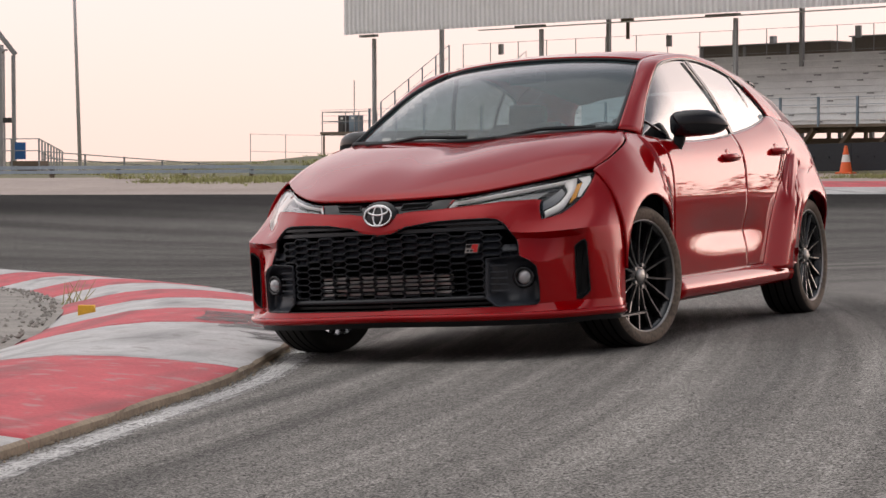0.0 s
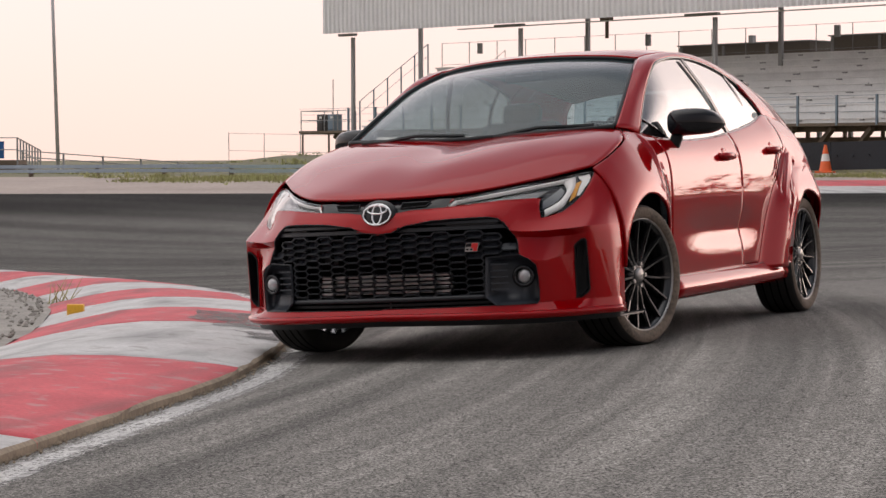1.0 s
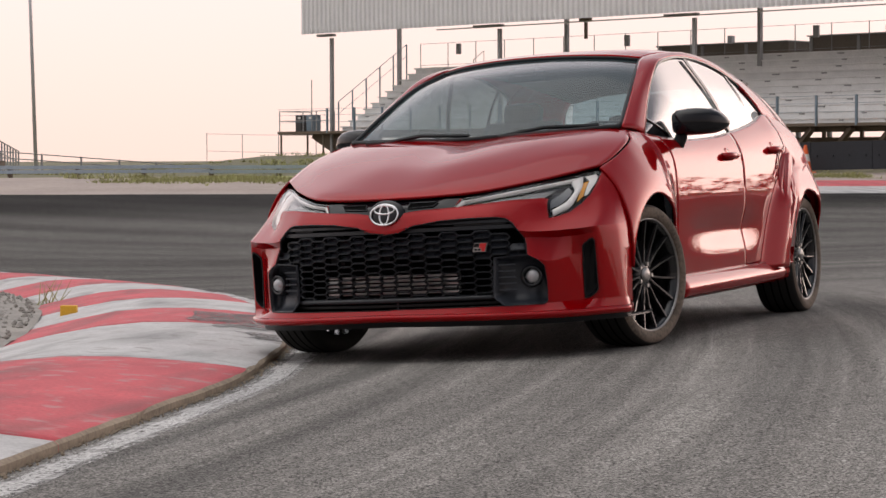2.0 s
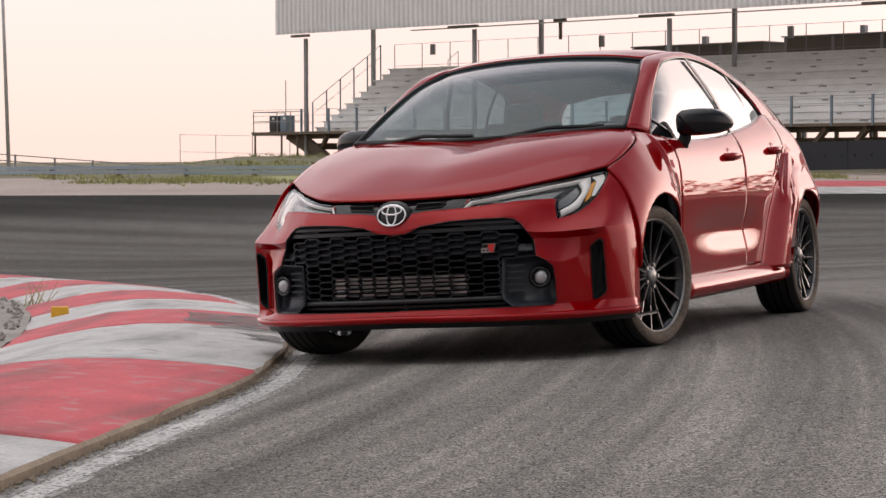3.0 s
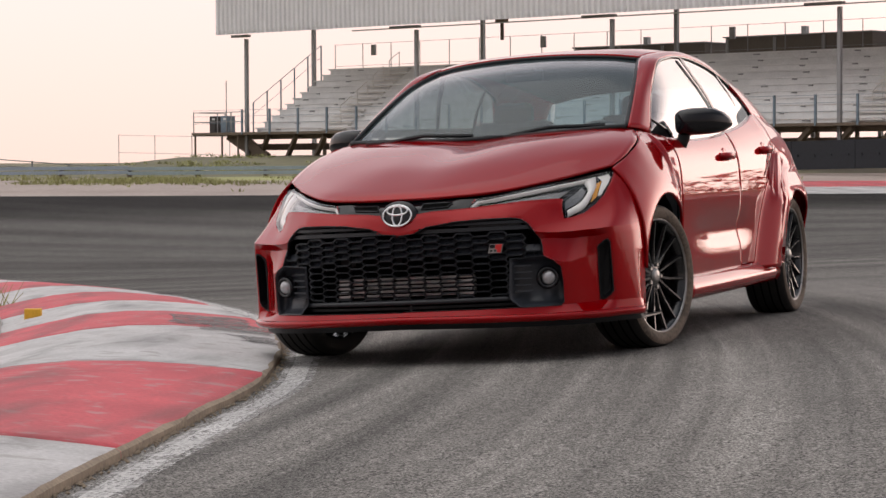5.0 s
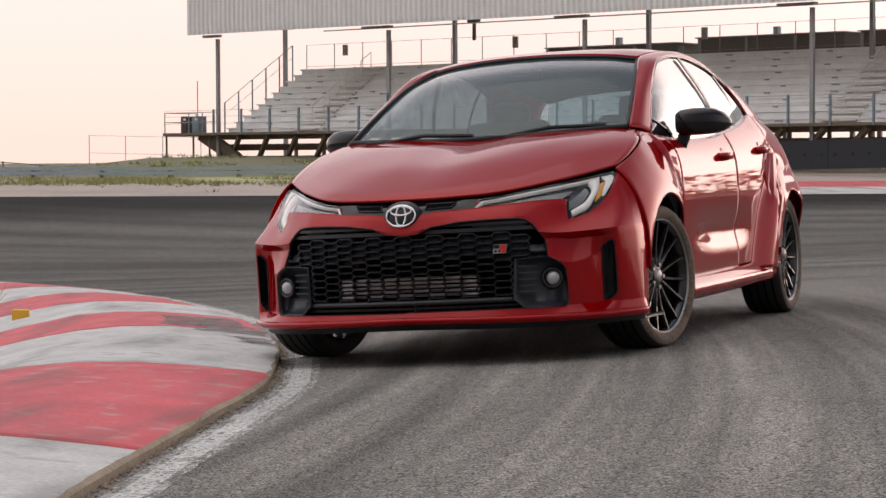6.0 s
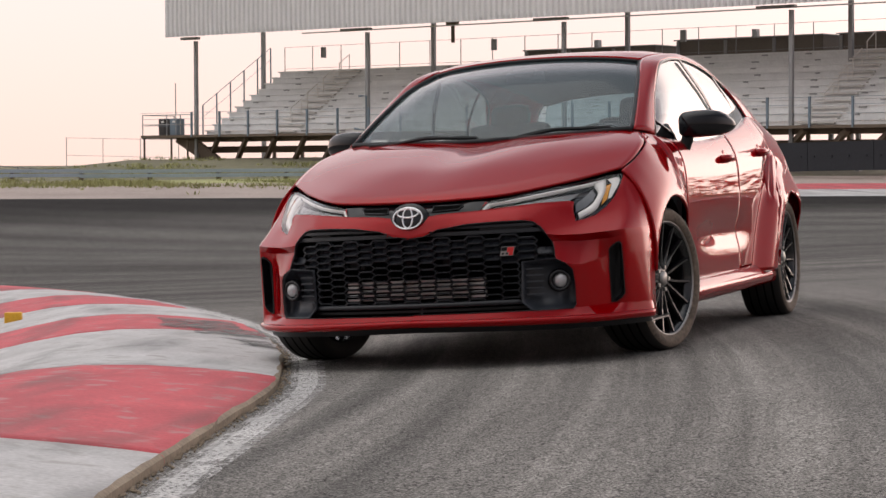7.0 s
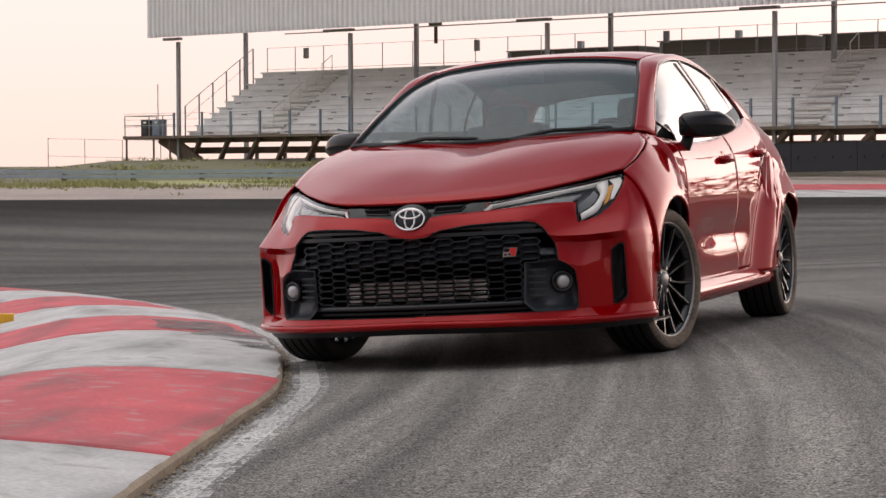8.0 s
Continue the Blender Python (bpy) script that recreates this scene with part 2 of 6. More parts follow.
def kerb_mat(name, color, wear_color, wear, rub, thin=0.0):
    """Brushed kerb paint over concrete, worn through in patches, with rubber rubbed on along the bend."""
    m = bpy.data.materials.new(name)
    m.use_nodes = True
    n, l = m.node_tree.nodes, m.node_tree.links
    b = n["Principled BSDF"]
    b.inputs["Roughness"].default_value = 0.7
    b.inputs["Specular IOR Level"].default_value = 0.35
    tc, cb = curve_coords(n, l, 3.2, 0.55)
    shade, tex = noise_value(n, l, tc.outputs["Object"], 2.2, 0.82, 1.16, 6)
    fine, tex2 = noise_value(n, l, tc.outputs["Object"], 60.0, 0.86, 1.14, 3)
    worn, _ = noise_value(n, l, tc.outputs["Object"], 9.0, 0, 1, 8, 0.62 - wear * 0.1, 0.72 - wear * 0.1)
    black, _ = noise_value(n, l, cb.outputs[0], 1.0, 0, rub, 7, 0.50, 0.72)
    sc = n.new("ShaderNodeVectorMath")
    sc.operation = 'SCALE'
    sc.inputs[0].default_value = color
    l.new(times(n, l, shade, fine), sc.inputs["Scale"])
    m1, m2 = n.new("ShaderNodeMix"), n.new("ShaderNodeMix")
    m1.data_type = m2.data_type = 'RGBA'
    for mm, fac, src, c in ((m1, worn, sc.outputs[0], wear_color), (m2, black, m1.outputs[2], (0.075, 0.072, 0.07))):
        mm.inputs[7].default_value[:] = (*c, 1)
        l.new(fac, mm.inputs[0])
        l.new(src, mm.inputs[6])
    l.new(m2.outputs[2], b.inputs["Base Color"])
    if thin:
        # worn so thin that the ground shows between the grains
        hole, _ = noise_value(n, l, tc.outputs["Object"], 75.0, 0, 1, 4, 0.60 - thin * 0.2, 0.66 - thin * 0.2)
        edge, _ = noise_value(n, l, tc.outputs["Object"], 8.0, 0.25, 1, 4, 0.35, 0.6)
        bare, mixer = n.new("ShaderNodeBsdfTransparent"), n.new("ShaderNodeMixShader")
        l.new(times(n, l, hole, edge), mixer.inputs[0])
        l.new(b.outputs[0], mixer.inputs[1])
        l.new(bare.outputs[0], mixer.inputs[2])
        l.new(mixer.outputs[0], n["Material Output"].inputs[0])
    bp = n.new("ShaderNodeBump")
    bp.inputs["Strength"].default_value = 0.4
    bp.inputs["Distance"].default_value = 0.008
    l.new(tex2.outputs["Fac"], bp.inputs["Height"])
    l.new(bp.outputs[0], b.inputs["Normal"])
    return m


ASPHALT = track_mat("asphalt", (0.172, 0.168, 0.160), 0.42, 0.8, 0.10, 0.7, (1.02, 0.99, 0.965), by_depth=True)
LINE = kerb_mat("worn_white_line", (0.50, 0.49, 0.475), (0.33, 0.32, 0.31), 0.5, 0.2, thin=0.45)
LINE_FADED = kerb_mat("faded_white_line", (0.44, 0.43, 0.415), (0.30, 0.29, 0.28), 0.5, 0.2, thin=0.95)
KERB_RED = kerb_mat("worn_red_kerb_paint", (0.52, 0.085, 0.100), (0.45, 0.19, 0.19), 0.6, 0.6)
KERB_WHITE = kerb_mat("worn_white_kerb_paint", (0.47, 0.462, 0.455), (0.36, 0.345, 0.33), 0.6, 0.6)
KERB_EDGE = mat("dusty_concrete_edge", (0.27, 0.215, 0.155), 0.9, 0, 0.4, 6, 50, bump=0.4)
GRAVEL = mat("grey_gravel", (0.27, 0.25, 0.225), 0.95, 0, 0.45, 2, 45, bump=0.8)
DIRT = mat("pale_dirt", (0.36, 0.295, 0.26), 0.95, 0, 0.25, 0.6, 12, bump=0.3)
GRASS = mat("dry_green_grass", (0.33, 0.33, 0.14), 0.9, 0, 0.4, 0.7, 9)
MOUND = mat("scrubby_earth", (0.15, 0.14, 0.08), 0.95, 0, 0.4, 0.4, 6, bump=0.3)
YELLOW = mat("yellow_marker_paint", (0.75, 0.40, 0.03), 0.6, 0, 0.15, 12, 90)
CORR = mat("pale_corrugated_steel", (0.80, 0.79, 0.79), 0.55, 0.1, 0.08, 1.5, 20)
POST = mat("grey_painted_steel", (0.33, 0.33, 0.33), 0.6, 0.2, 0.2, 3, 40)
BENCH = mat("weathered_aluminium", (0.76, 0.76, 0.75), 0.55, 0.2, 0.15, 2, 30, random_tint=0.08)
BRACE = mat("rusty_brown_steel", (0.17, 0.13, 0.095), 0.8, 0.1, 0.3, 3, 40)
RAIL_BLUE = mat("blue_grey_steel", (0.20, 0.26, 0.31), 0.6, 0.2, 0.2, 3, 40)
GUARD = mat("galvanised_rail", (0.36, 0.43, 0.50), 0.5, 0.2, 0.2, 2, 30)
BARRIER = mat("black_rubber_belt", (0.016, 0.018, 0.024), 0.7, 0, 0.3, 1.5, 20, bump=0.2)
BOOTH = mat("dark_brown_panel", (0.17, 0.145, 0.12), 0.7, 0, 0.2, 1.5, 20)
ORANGE = mat("orange_plastic", (0.75, 0.13, 0.03), 0.5, 0, 0.1, 10, 60)
WHITE_BAND = mat("white_band", (0.75, 0.72, 0.68), 0.5, 0, 0.08, 10, 60)
BLUE = mat("blue_panel", (0.03, 0.13, 0.36), 0.6, 0, 0.1, 4, 40)
CABINET = mat("grey_cabinet_paint", (0.055, 0.05, 0.048), 0.6, 0.1, 0.15, 4, 40)

RUBBERED = kerb_mat("rubbered_paint", (0.15, 0.145, 0.14), (0.30, 0.285, 0.275), 0.8, 0.5, thin=0.7)
LEAVES = mat("dark_foliage", (0.05, 0.07, 0.03), 0.8, 0, 0.4, 0.5, 5)
MAST = mat("pale_grey_steel", (0.62, 0.62, 0.63), 0.5, 0.1, 0.1, 2, 30)
POD_GREY = mat("soft_grey_plastic", (0.028, 0.032, 0.040), 0.33, 0, 0.12, 20, 400, bump=0.04, spec=0.45)
BLANK = mat("satin_grey_plastic", (0.030, 0.034, 0.042), 0.28, 0, 0.1, 20, 300, spec=0.5)
LAMP_STRIP = mat("frosted_light_strip", (0.80, 0.78, 0.75), 0.3, 0.0, 0.08, 10, 100)
FOG_LENS = mat("fog_lamp_glass", (0.36, 0.36, 0.37), 0.12, 0.3, 0.25, 40, 150, coat=0.6)
# ---- mesh helpers ----
def link_mesh(name, bm, material, parent=None, label="", smooth=True):
    me = bpy.data.meshes.new(name)
    bmesh.ops.recalc_face_normals(bm, faces=bm.faces[:])
    bm.to_mesh(me)
    bm.free()
    me.materials.append(material)
    if smooth:
        me.shade_smooth()
    ob = new(name, me)
    if parent is not None:
        ob.parent = parent
    if label:
        ob["label"] = label
    return ob


def part(name, bm, material, parent, label="", smooth=False):
    return link_mesh(name, bm, material, parent, label, smooth)


def thing(name, label, category, m=None, group="", kind=""):
    ob = new(name)
    if m is not None:
        ob.matrix_world = m
    return tagged(ob, label, category, group, kind)


def box(bm, lo, hi, m=None, bevel=0.0):
    verts = []
    for x in (lo[0], hi[0]):
        for y in (lo[1], hi[1]):
            for z in (lo[2], hi[2]):
                v = Vector((x, y, z))
                verts.append(bm.verts.new(m @ v if m is not None else v))
    faces = [(0, 1, 3, 2), (4, 6, 7, 5), (0, 4, 5, 1), (2, 3, 7, 6), (0, 2, 6, 4), (1, 5, 7, 3)]
    fs = [bm.faces.new([verts[i] for i in f]) for f in faces]
    if bevel:
        edges = list({e for f in fs for e in f.edges})
        bmesh.ops.bevel(bm, geom=edges, offset=bevel, segments=2, affect='EDGES', profile=0.5)
    return bm


def boxes(*items, bevel=0.0):
    bm = bmesh.new()
    for lo, hi in items:
        box(bm, lo, hi, bevel=bevel)
    return bm


def rod(bm, a, b, r, n=8, r2=None):
    a, b = Vector(a), Vector(b)
    q = (b - a).to_track_quat('Z', 'Y').to_matrix()
    r2 = r if r2 is None else r2
    ra, rb = [], []
    for i in range(n):
        c = Vector((math.cos(2 * math.pi * i / n), math.sin(2 * math.pi * i / n), 0))
        ra.append(bm.verts.new(a + q @ (c * r)))
        rb.append(bm.verts.new(b + q @ (c * r2)))
    for i in range(n):
        j = (i + 1) % n
        bm.faces.new((ra[i], ra[j], rb[j], rb[i]))
    bm.faces.new(ra[::-1])
    bm.faces.new(rb)
    return bm


def beam(bm, a, b, w, h):
    """A square bar from a to b, w wide and h deep."""
    a, b = Vector(a), Vector(b)
    q = (b - a).to_track_quat('X', 'Z').to_matrix().to_4x4()
    return box(bm, (0, -w / 2, -h / 2), ((b - a).length, w / 2, h / 2), Matrix.Translation(a) @ q)


def spline(points, n, pull=1.0):
    """n points evenly along a smooth curve through the given ones, by their index; a small pull makes tight corners."""
    p = np.array(points, float)
    p = np.vstack([2 * p[0] - p[1], p, 2 * p[-1] - p[-2]])
    res = []
    for i in range(n):
        u = i / (n - 1) * (len(points) - 1)
        k = min(int(u), len(points) - 2)
        t = u - k
        m0, m1 = (p[k + 2] - p[k]) * 0.5 * pull, (p[k + 3] - p[k + 1]) * 0.5 * pull
        res.append((2 * t ** 3 - 3 * t * t + 1) * p[k + 1] + (t ** 3 - 2 * t * t + t) * m0 + (3 * t * t - 2 * t ** 3) * p[k + 2] + (t ** 3 - t * t) * m1)
    return np.array(res)


def patch(rows, nu, nv, pull=1.0):
    """A smooth surface through a net of points: an array nv x nu x 3."""
    across = np.array([spline(r, nu, pull) for r in rows])
    return np.array([spline(across[:, j], nv) for j in range(nu)]).transpose(1, 0, 2)


def sheet(g, thick=0.0, bm=None, mirror=False, keep=None, flip=False):
    """A surface net as mesh; with thick, a shell that goes inwards by that much."""
    bm = bm or bmesh.new()
    g = np.array(g, float)
    nv, nu = g.shape[:2]
    du, dv = np.gradient(g, axis=1), np.gradient(g, axis=0)
    nrm = np.cross(du, dv)
    nrm /= np.linalg.norm(nrm, axis=2, keepdims=True) + 1e-9
    if flip:
        nrm = -nrm
    for s in ((1, -1) if mirror else (1,)):
        flipm = np.array((s, 1, 1))
        top = [[bm.verts.new(Vector(g[i, j] * flipm)) for j in range(nu)] for i in range(nv)]
        low = [[bm.verts.new(Vector((g[i, j] - nrm[i, j] * thick) * flipm)) for j in range(nu)] for i in range(nv)] if thick else None
        for i in range(nv - 1):
            for j in range(nu - 1):
                bm.faces.new((top[i][j], top[i][j + 1], top[i + 1][j + 1], top[i + 1][j]))
                if low:
                    bm.faces.new((low[i][j], low[i + 1][j], low[i + 1][j + 1], low[i][j + 1]))
        if low:
            ring = [(0, j) for j in range(nu)] + [(i, nu - 1) for i in range(1, nv)]
            ring += [(nv - 1, j) for j in range(nu - 2, -1, -1)] + [(i, 0) for i in range(nv - 2, 0, -1)]
            for k in range(len(ring)):
                (i, j), (p, q) = ring[k], ring[(k + 1) % len(ring)]
                bm.faces.new((top[i][j], low[i][j], low[p][q], top[p][q]))
    return bm


def lathe(profile, n, axis_x=True, bm=None):
    """Turn a profile of (distance along x, radius) round the x axis."""
    bm = bm or bmesh.new()
    rings = []
    for k in range(n):
        a = 2 * math.pi * k / n
        rings.append([bm.verts.new((x, r * math.sin(a), r * math.cos(a))) for x, r in profile])
    for k in range(n):
        p, q = rings[k], rings[(k + 1) % n]
        for i in range(len(profile) - 1):
            bm.faces.new((p[i], p[i + 1], q[i + 1], q[i]))
    return bm


def tube(points, r, n=8, closed=False, bm=None):
    bm = bm or bmesh.new()
    pts = [Vector(p) for p in points]
    rings = []
    for i, p in enumerate(pts):
        a = pts[i - 1] if (i or closed) else p
        b = pts[(i + 1) % len(pts)] if (closed or i < len(pts) - 1) else p
        q = (b - a).to_track_quat('Z', 'Y').to_matrix()
        rings.append([bm.verts.new(p + q @ Vector((math.cos(2 * math.pi * k / n) * r, math.sin(2 * math.pi * k / n) * r, 0))) for k in range(n)])
    m = len(pts)
    for i in range(m if closed else m - 1):
        p, q = rings[i], rings[(i + 1) % m]
        for k in range(n):
            bm.faces.new((p[k], p[(k + 1) % n], q[(k + 1) % n], q[k]))
    if not closed:
        bm.faces.new(rings[0][::-1])
        bm.faces.new(rings[-1])
    return bm


def smooth01(a, b, v):
    t = min(1, max(0, (v - a) / (b - a)))
    return t * t * (3 - 2 * t)


def curve(v, xs, ys):
    """A smooth curve through the given points (cubic Hermite)."""
    if v <= xs[0]:
        return ys[0]
    if v >= xs[-1]:
        return ys[-1]
    k = 0
    while v > xs[k + 1]:
        k += 1

    def slope(i):
        if i == 0 or i == len(xs) - 1:
            return 0.0
        p, q = (ys[i] - ys[i - 1]) / (xs[i] - xs[i - 1]), (ys[i + 1] - ys[i]) / (xs[i + 1] - xs[i])
        return 0.0 if p * q <= 0 else 2 * p * q / (p + q)

    h = xs[k + 1] - xs[k]
    t = (v - xs[k]) / h
    return ((2 * t ** 3 - 3 * t * t + 1) * ys[k] + (t ** 3 - 2 * t * t + t) * h * slope(k)
            + (3 * t * t - 2 * t ** 3) * ys[k + 1] + (t ** 3 - t * t) * h * slope(k + 1))


def interp(v, xs, ys):
    return float(np.interp(v, xs, ys))


# ---- the lie of the land ----
VIEW = Vector((-0.385, 0.923))     # from the camera to the car, in plan
SIDE = Vector((0.923, 0.385))
STATION = Vector((3.9, -9.95))
BANK = Matrix(((0.99870, 0.00007, -0.05096), (0.00007, 0.99999, 0.00274), (0.05096, -0.00274, 0.99870))).to_4x4()


def ground_z(x, y):
    """The banked track under the car, which levels out and rises towards the verge and the stands."""
    s = (Vector((x, y)) - STATION).dot(VIEW)
    near = min(1.0, max(-1.2, 0.05103 * x - 0.00275 * y))
    far = interp(s, [-400, 30, 40, 42.7, 44.7, 50, 54, 63, 75, 120, 3000], [0.0, 0.12, 0.25, 0.36, 0.45, 0.55, 0.66, 1.06, 1.10, 0.6, 0.2])
    w = smooth01(27, 41, s) if s > 0 else 1 - smooth01(-60, -20, s)
    return near * (1 - w) + far * w


def on_view(s, c):
    """A place s metres along the view and c to its right, in plan."""
    p = STATION + VIEW * s + SIDE * c
    return p.x, p.y
# ---- ground ----
def make_ground():
    bm = bmesh.new()
    ss = [-2500, -400, -80, -40] + [-24 + 3 * i for i in range(13)] + [14 + 1.5 * i for i in range(18)]
    ss += [41.0, 41.6, 42.5, 44, 44.8, 46, 47.5, 49, 50.5, 52, 54, 57, 60, 63, 70, 90, 150, 500, 3000]
    cs = [-2500, -500, -120, -60, -40] + [-30 + 1.5 * i for i in range(41)] + [40, 60, 120, 500, 2500]
    rng = random.Random(4)
    grid, wob = [], [rng.uniform(-0.35, 0.35) for _ in cs]
    for i, s in enumerate(ss):
        row = []
        for j, c in enumerate(cs):
            d = wob[j] * (1 if s in (44, 44.8, 49) else 0)
            x, y = on_view(s + d, c)
            z = ground_z(x, y)
            if s > 50:
                # the earth mound ends towards the open side of the place
                z = 0.54 + (z - 0.54) * smooth01(-10.6, -5.2, c) + 0.06 * noise.noise((x * 0.3, y * 0.3, 0))
            row.append(bm.verts.new((x, y, z)))
        grid.append(row)
    for i in range(len(ss) - 1):
        for j in range(len(cs) - 1):
            f = bm.faces.new((grid[i][j], grid[i][j + 1], grid[i + 1][j + 1], grid[i + 1][j]))
            s = ss[i]
            f.material_index = 0 if s < 40.9 else 1 if s < 47.4 or (s < 49.5 and cs[j] < -7) else 2 if s < 49.5 else 3
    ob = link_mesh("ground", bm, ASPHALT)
    for m in (DIRT, GRASS, MOUND):
        ob.data.materials.append(m)
    tagged(ob, "grey worn race track asphalt with a dirt and grass verge", "ground", kind="structure")
    return ob


make_ground()

# ---- kerb, laid on the banked track; its outer edge bends away round the inside of the corner ----
KERB_EDGE_LINE = [(1.75, -8.5), (1.13, -6.3), (0.66, -4.8), (0.37, -3.85), (0.10, -2.95), (-0.19, -2.0), (-0.55, -1.1), (-1.22, 0.4),
                  (-2.2, 2.25), (-3.25, 3.98), (-4.7, 6.2), (-6.7, 9.0), (-9.2, 12.0), (-11.5, 14.35), (-13.0, 15.28), (-14.5, 15.9), (-18.0, 17.0)]


def line_at(points, n):
    p = spline(points, n)
    seg = np.r_[0, np.cumsum(np.linalg.norm(np.diff(p, axis=0), axis=1))]
    return p, seg


EDGE, ARC = line_at(KERB_EDGE_LINE, 500)


def edge_at(a):
    x, y = np.interp(a, ARC, EDGE[:, 0]), np.interp(a, ARC, EDGE[:, 1])
    x2, y2 = np.interp(a + 0.15, ARC, EDGE[:, 0]), np.interp(a + 0.15, ARC, EDGE[:, 1])
    x1, y1 = np.interp(a - 0.15, ARC, EDGE[:, 0]), np.interp(a - 0.15, ARC, EDGE[:, 1])
    d = Vector((x2 - x1, y2 - y1)).normalized()
    return Vector((x, y)), Vector((-d.y, d.x))


def arc_of(y):
    return float(np.interp(y, EDGE[:, 1], ARC))


KERB_W = 1.62
KERB_PROFILE = [(0.0, -0.05), (0.0, 0.024), (0.014, 0.036), (0.10, 0.052), (0.3, 0.082), (0.55, 0.112), (0.8, 0.125), (1.05, 0.115), (1.3, 0.08), (1.5, 0.045), (1.62, 0.02), (1.62, -0.05)]


def kerb_point(a, w, h):
    p, inner = edge_at(a)
    q = p + inner * w
    return Vector((q.x, q.y, ground_z(q.x, q.y) + h))


def kerb_piece(a0, a1, material, parent, jitter):
    bm = bmesh.new()
    n = max(2, int((a1 - a0) / 0.12))
    rings = []
    for i in range(n + 1):
        a = a0 + (a1 - a0) * i / n
        rings.append([bm.verts.new(kerb_point(a, w + (jitter * noise.noise((a * 4, w * 3, 1)) if 0 < w < 0.02 else 0), h + 0.006 * noise.noise((a * 2, w * 2, 0)))) for w, h in KERB_PROFILE])
    for i in range(n):
        for k in range(len(KERB_PROFILE) - 1):
            bm.faces.new((rings[i][k], rings[i][k + 1], rings[i + 1][k + 1], rings[i + 1][k]))
    bm.faces.new(rings[0])
    bm.faces.new(rings[-1][::-1])
    ob = part("kerb_block", bm, material, parent, smooth=True)
    ob.data.materials.append(KERB_EDGE)
    for f in ob.data.polygons:
        if f.index < n * (len(KERB_PROFILE) - 1) and f.index % (len(KERB_PROFILE) - 1) in (0, 1):
            f.material_index = 1
            f.use_smooth = False
    return ob


kerb = thing("kerb", "raised race track kerb in worn red and white painted blocks", "kerb", kind="structure")
marks = [arc_of(y) for y in (-8.4, -7.0, -4.27, -1.5, 1.35, 3.25, 5.2, 7.4, 9.6, 11.9, 13.9, 15.1, 15.8, 16.5)]
for i in range(len(marks) - 1):
    kerb_piece(marks[i] + 0.002, marks[i + 1] - 0.002, KERB_RED if i % 2 == 0 else KERB_WHITE, kerb, 0.02)

# gravel behind the kerb
bm = bmesh.new()
prev = None
for i in range(60):
    a = marks[0] + (marks[-1] - marks[0]) * i / 59
    row = []
    for w, h in ((KERB_W - 0.04, 0.028), (KERB_W + 0.5, 0.06), (KERB_W + 1.5, 0.07), (KERB_W + 4, 0.05), (KERB_W + 8, -0.1)):
        p, inner = edge_at(a)
        q = p + inner * w
        row.append(bm.verts.new((q.x, q.y, ground_z(q.x, q.y) + h + 0.02 * noise.noise((q.x * 1.5, q.y * 1.5, 0)))))
    if prev:
        for k in range(4):
            bm.faces.new((prev[k], prev[k + 1], row[k + 1], row[k]))
    prev = row
gravel = tagged(link_mesh("gravel", bm, GRAVEL), "grey gravel filling the inside of the corner", "gravel", kind="stuff")

# loose stones on the gravel
bm = bmesh.new()
rng = random.Random(9)
for _ in range(1500):
    a = rng.uniform(arc_of(-1), arc_of(15))
    w = KERB_W + 0.02 + rng.random() ** 1.5 * 3.0
    p, inner = edge_at(a)
    q = p + inner * w
    c = Vector((q.x, q.y, ground_z(q.x, q.y) + 0.045))
    r = rng.uniform(0.008, 0.028)
    vs = [bm.verts.new(c + Vector((dx, dy, dz)) * r * rng.uniform(0.6, 1.3)) for dx, dy, dz in ((1, 0, 0), (-1, 0, 0), (0, 1, 0), (0, -1, 0), (0, 0, 0.8), (0, 0, -0.8))]
    for f in ((0, 2, 4), (2, 1, 4), (1, 3, 4), (3, 0, 4), (2, 0, 5), (1, 2, 5), (3, 1, 5), (0, 3, 5)):
        bm.faces.new([vs[k] for k in f])
tagged(link_mesh("loose_stones", bm, GRAVEL, smooth=False), "loose grey stones scattered over gravel", "stones", kind="stuff")

# worn white line along the kerb, with its edges scuffed away
def line_strip(w0, w1, material, name, label):
    bm = bmesh.new()
    prev = None
    for i in range(260):
        a = marks[0] + (arc_of(9.0) - marks[0]) * i / 259
        p, inner = edge_at(a)
        row = []
        for w in (w0, (w0 + w1) / 2, w1):
            q = p - inner * (w + 0.006 * noise.noise((a * 1.5, w * 3, 3)))
            row.append(bm.verts.new((q.x, q.y, ground_z(q.x, q.y) + 0.002)))
        if prev:
            for k in range(2):
                bm.faces.new((prev[k], prev[k + 1], row[k + 1], row[k]))
        prev = row
    tagged(link_mesh(name, bm, material), label, "line", kind="structure")


line_strip(0.075, 0.155, LINE, "edge_line", "worn white painted line on the asphalt beside the kerb")
line_strip(0.045, 0.075, LINE_FADED, "edge_line_scuff", "faded inner rim of the white painted line")
line_strip(0.155, 0.190, LINE_FADED, "edge_line_scuff", "faded outer rim of the white painted line")

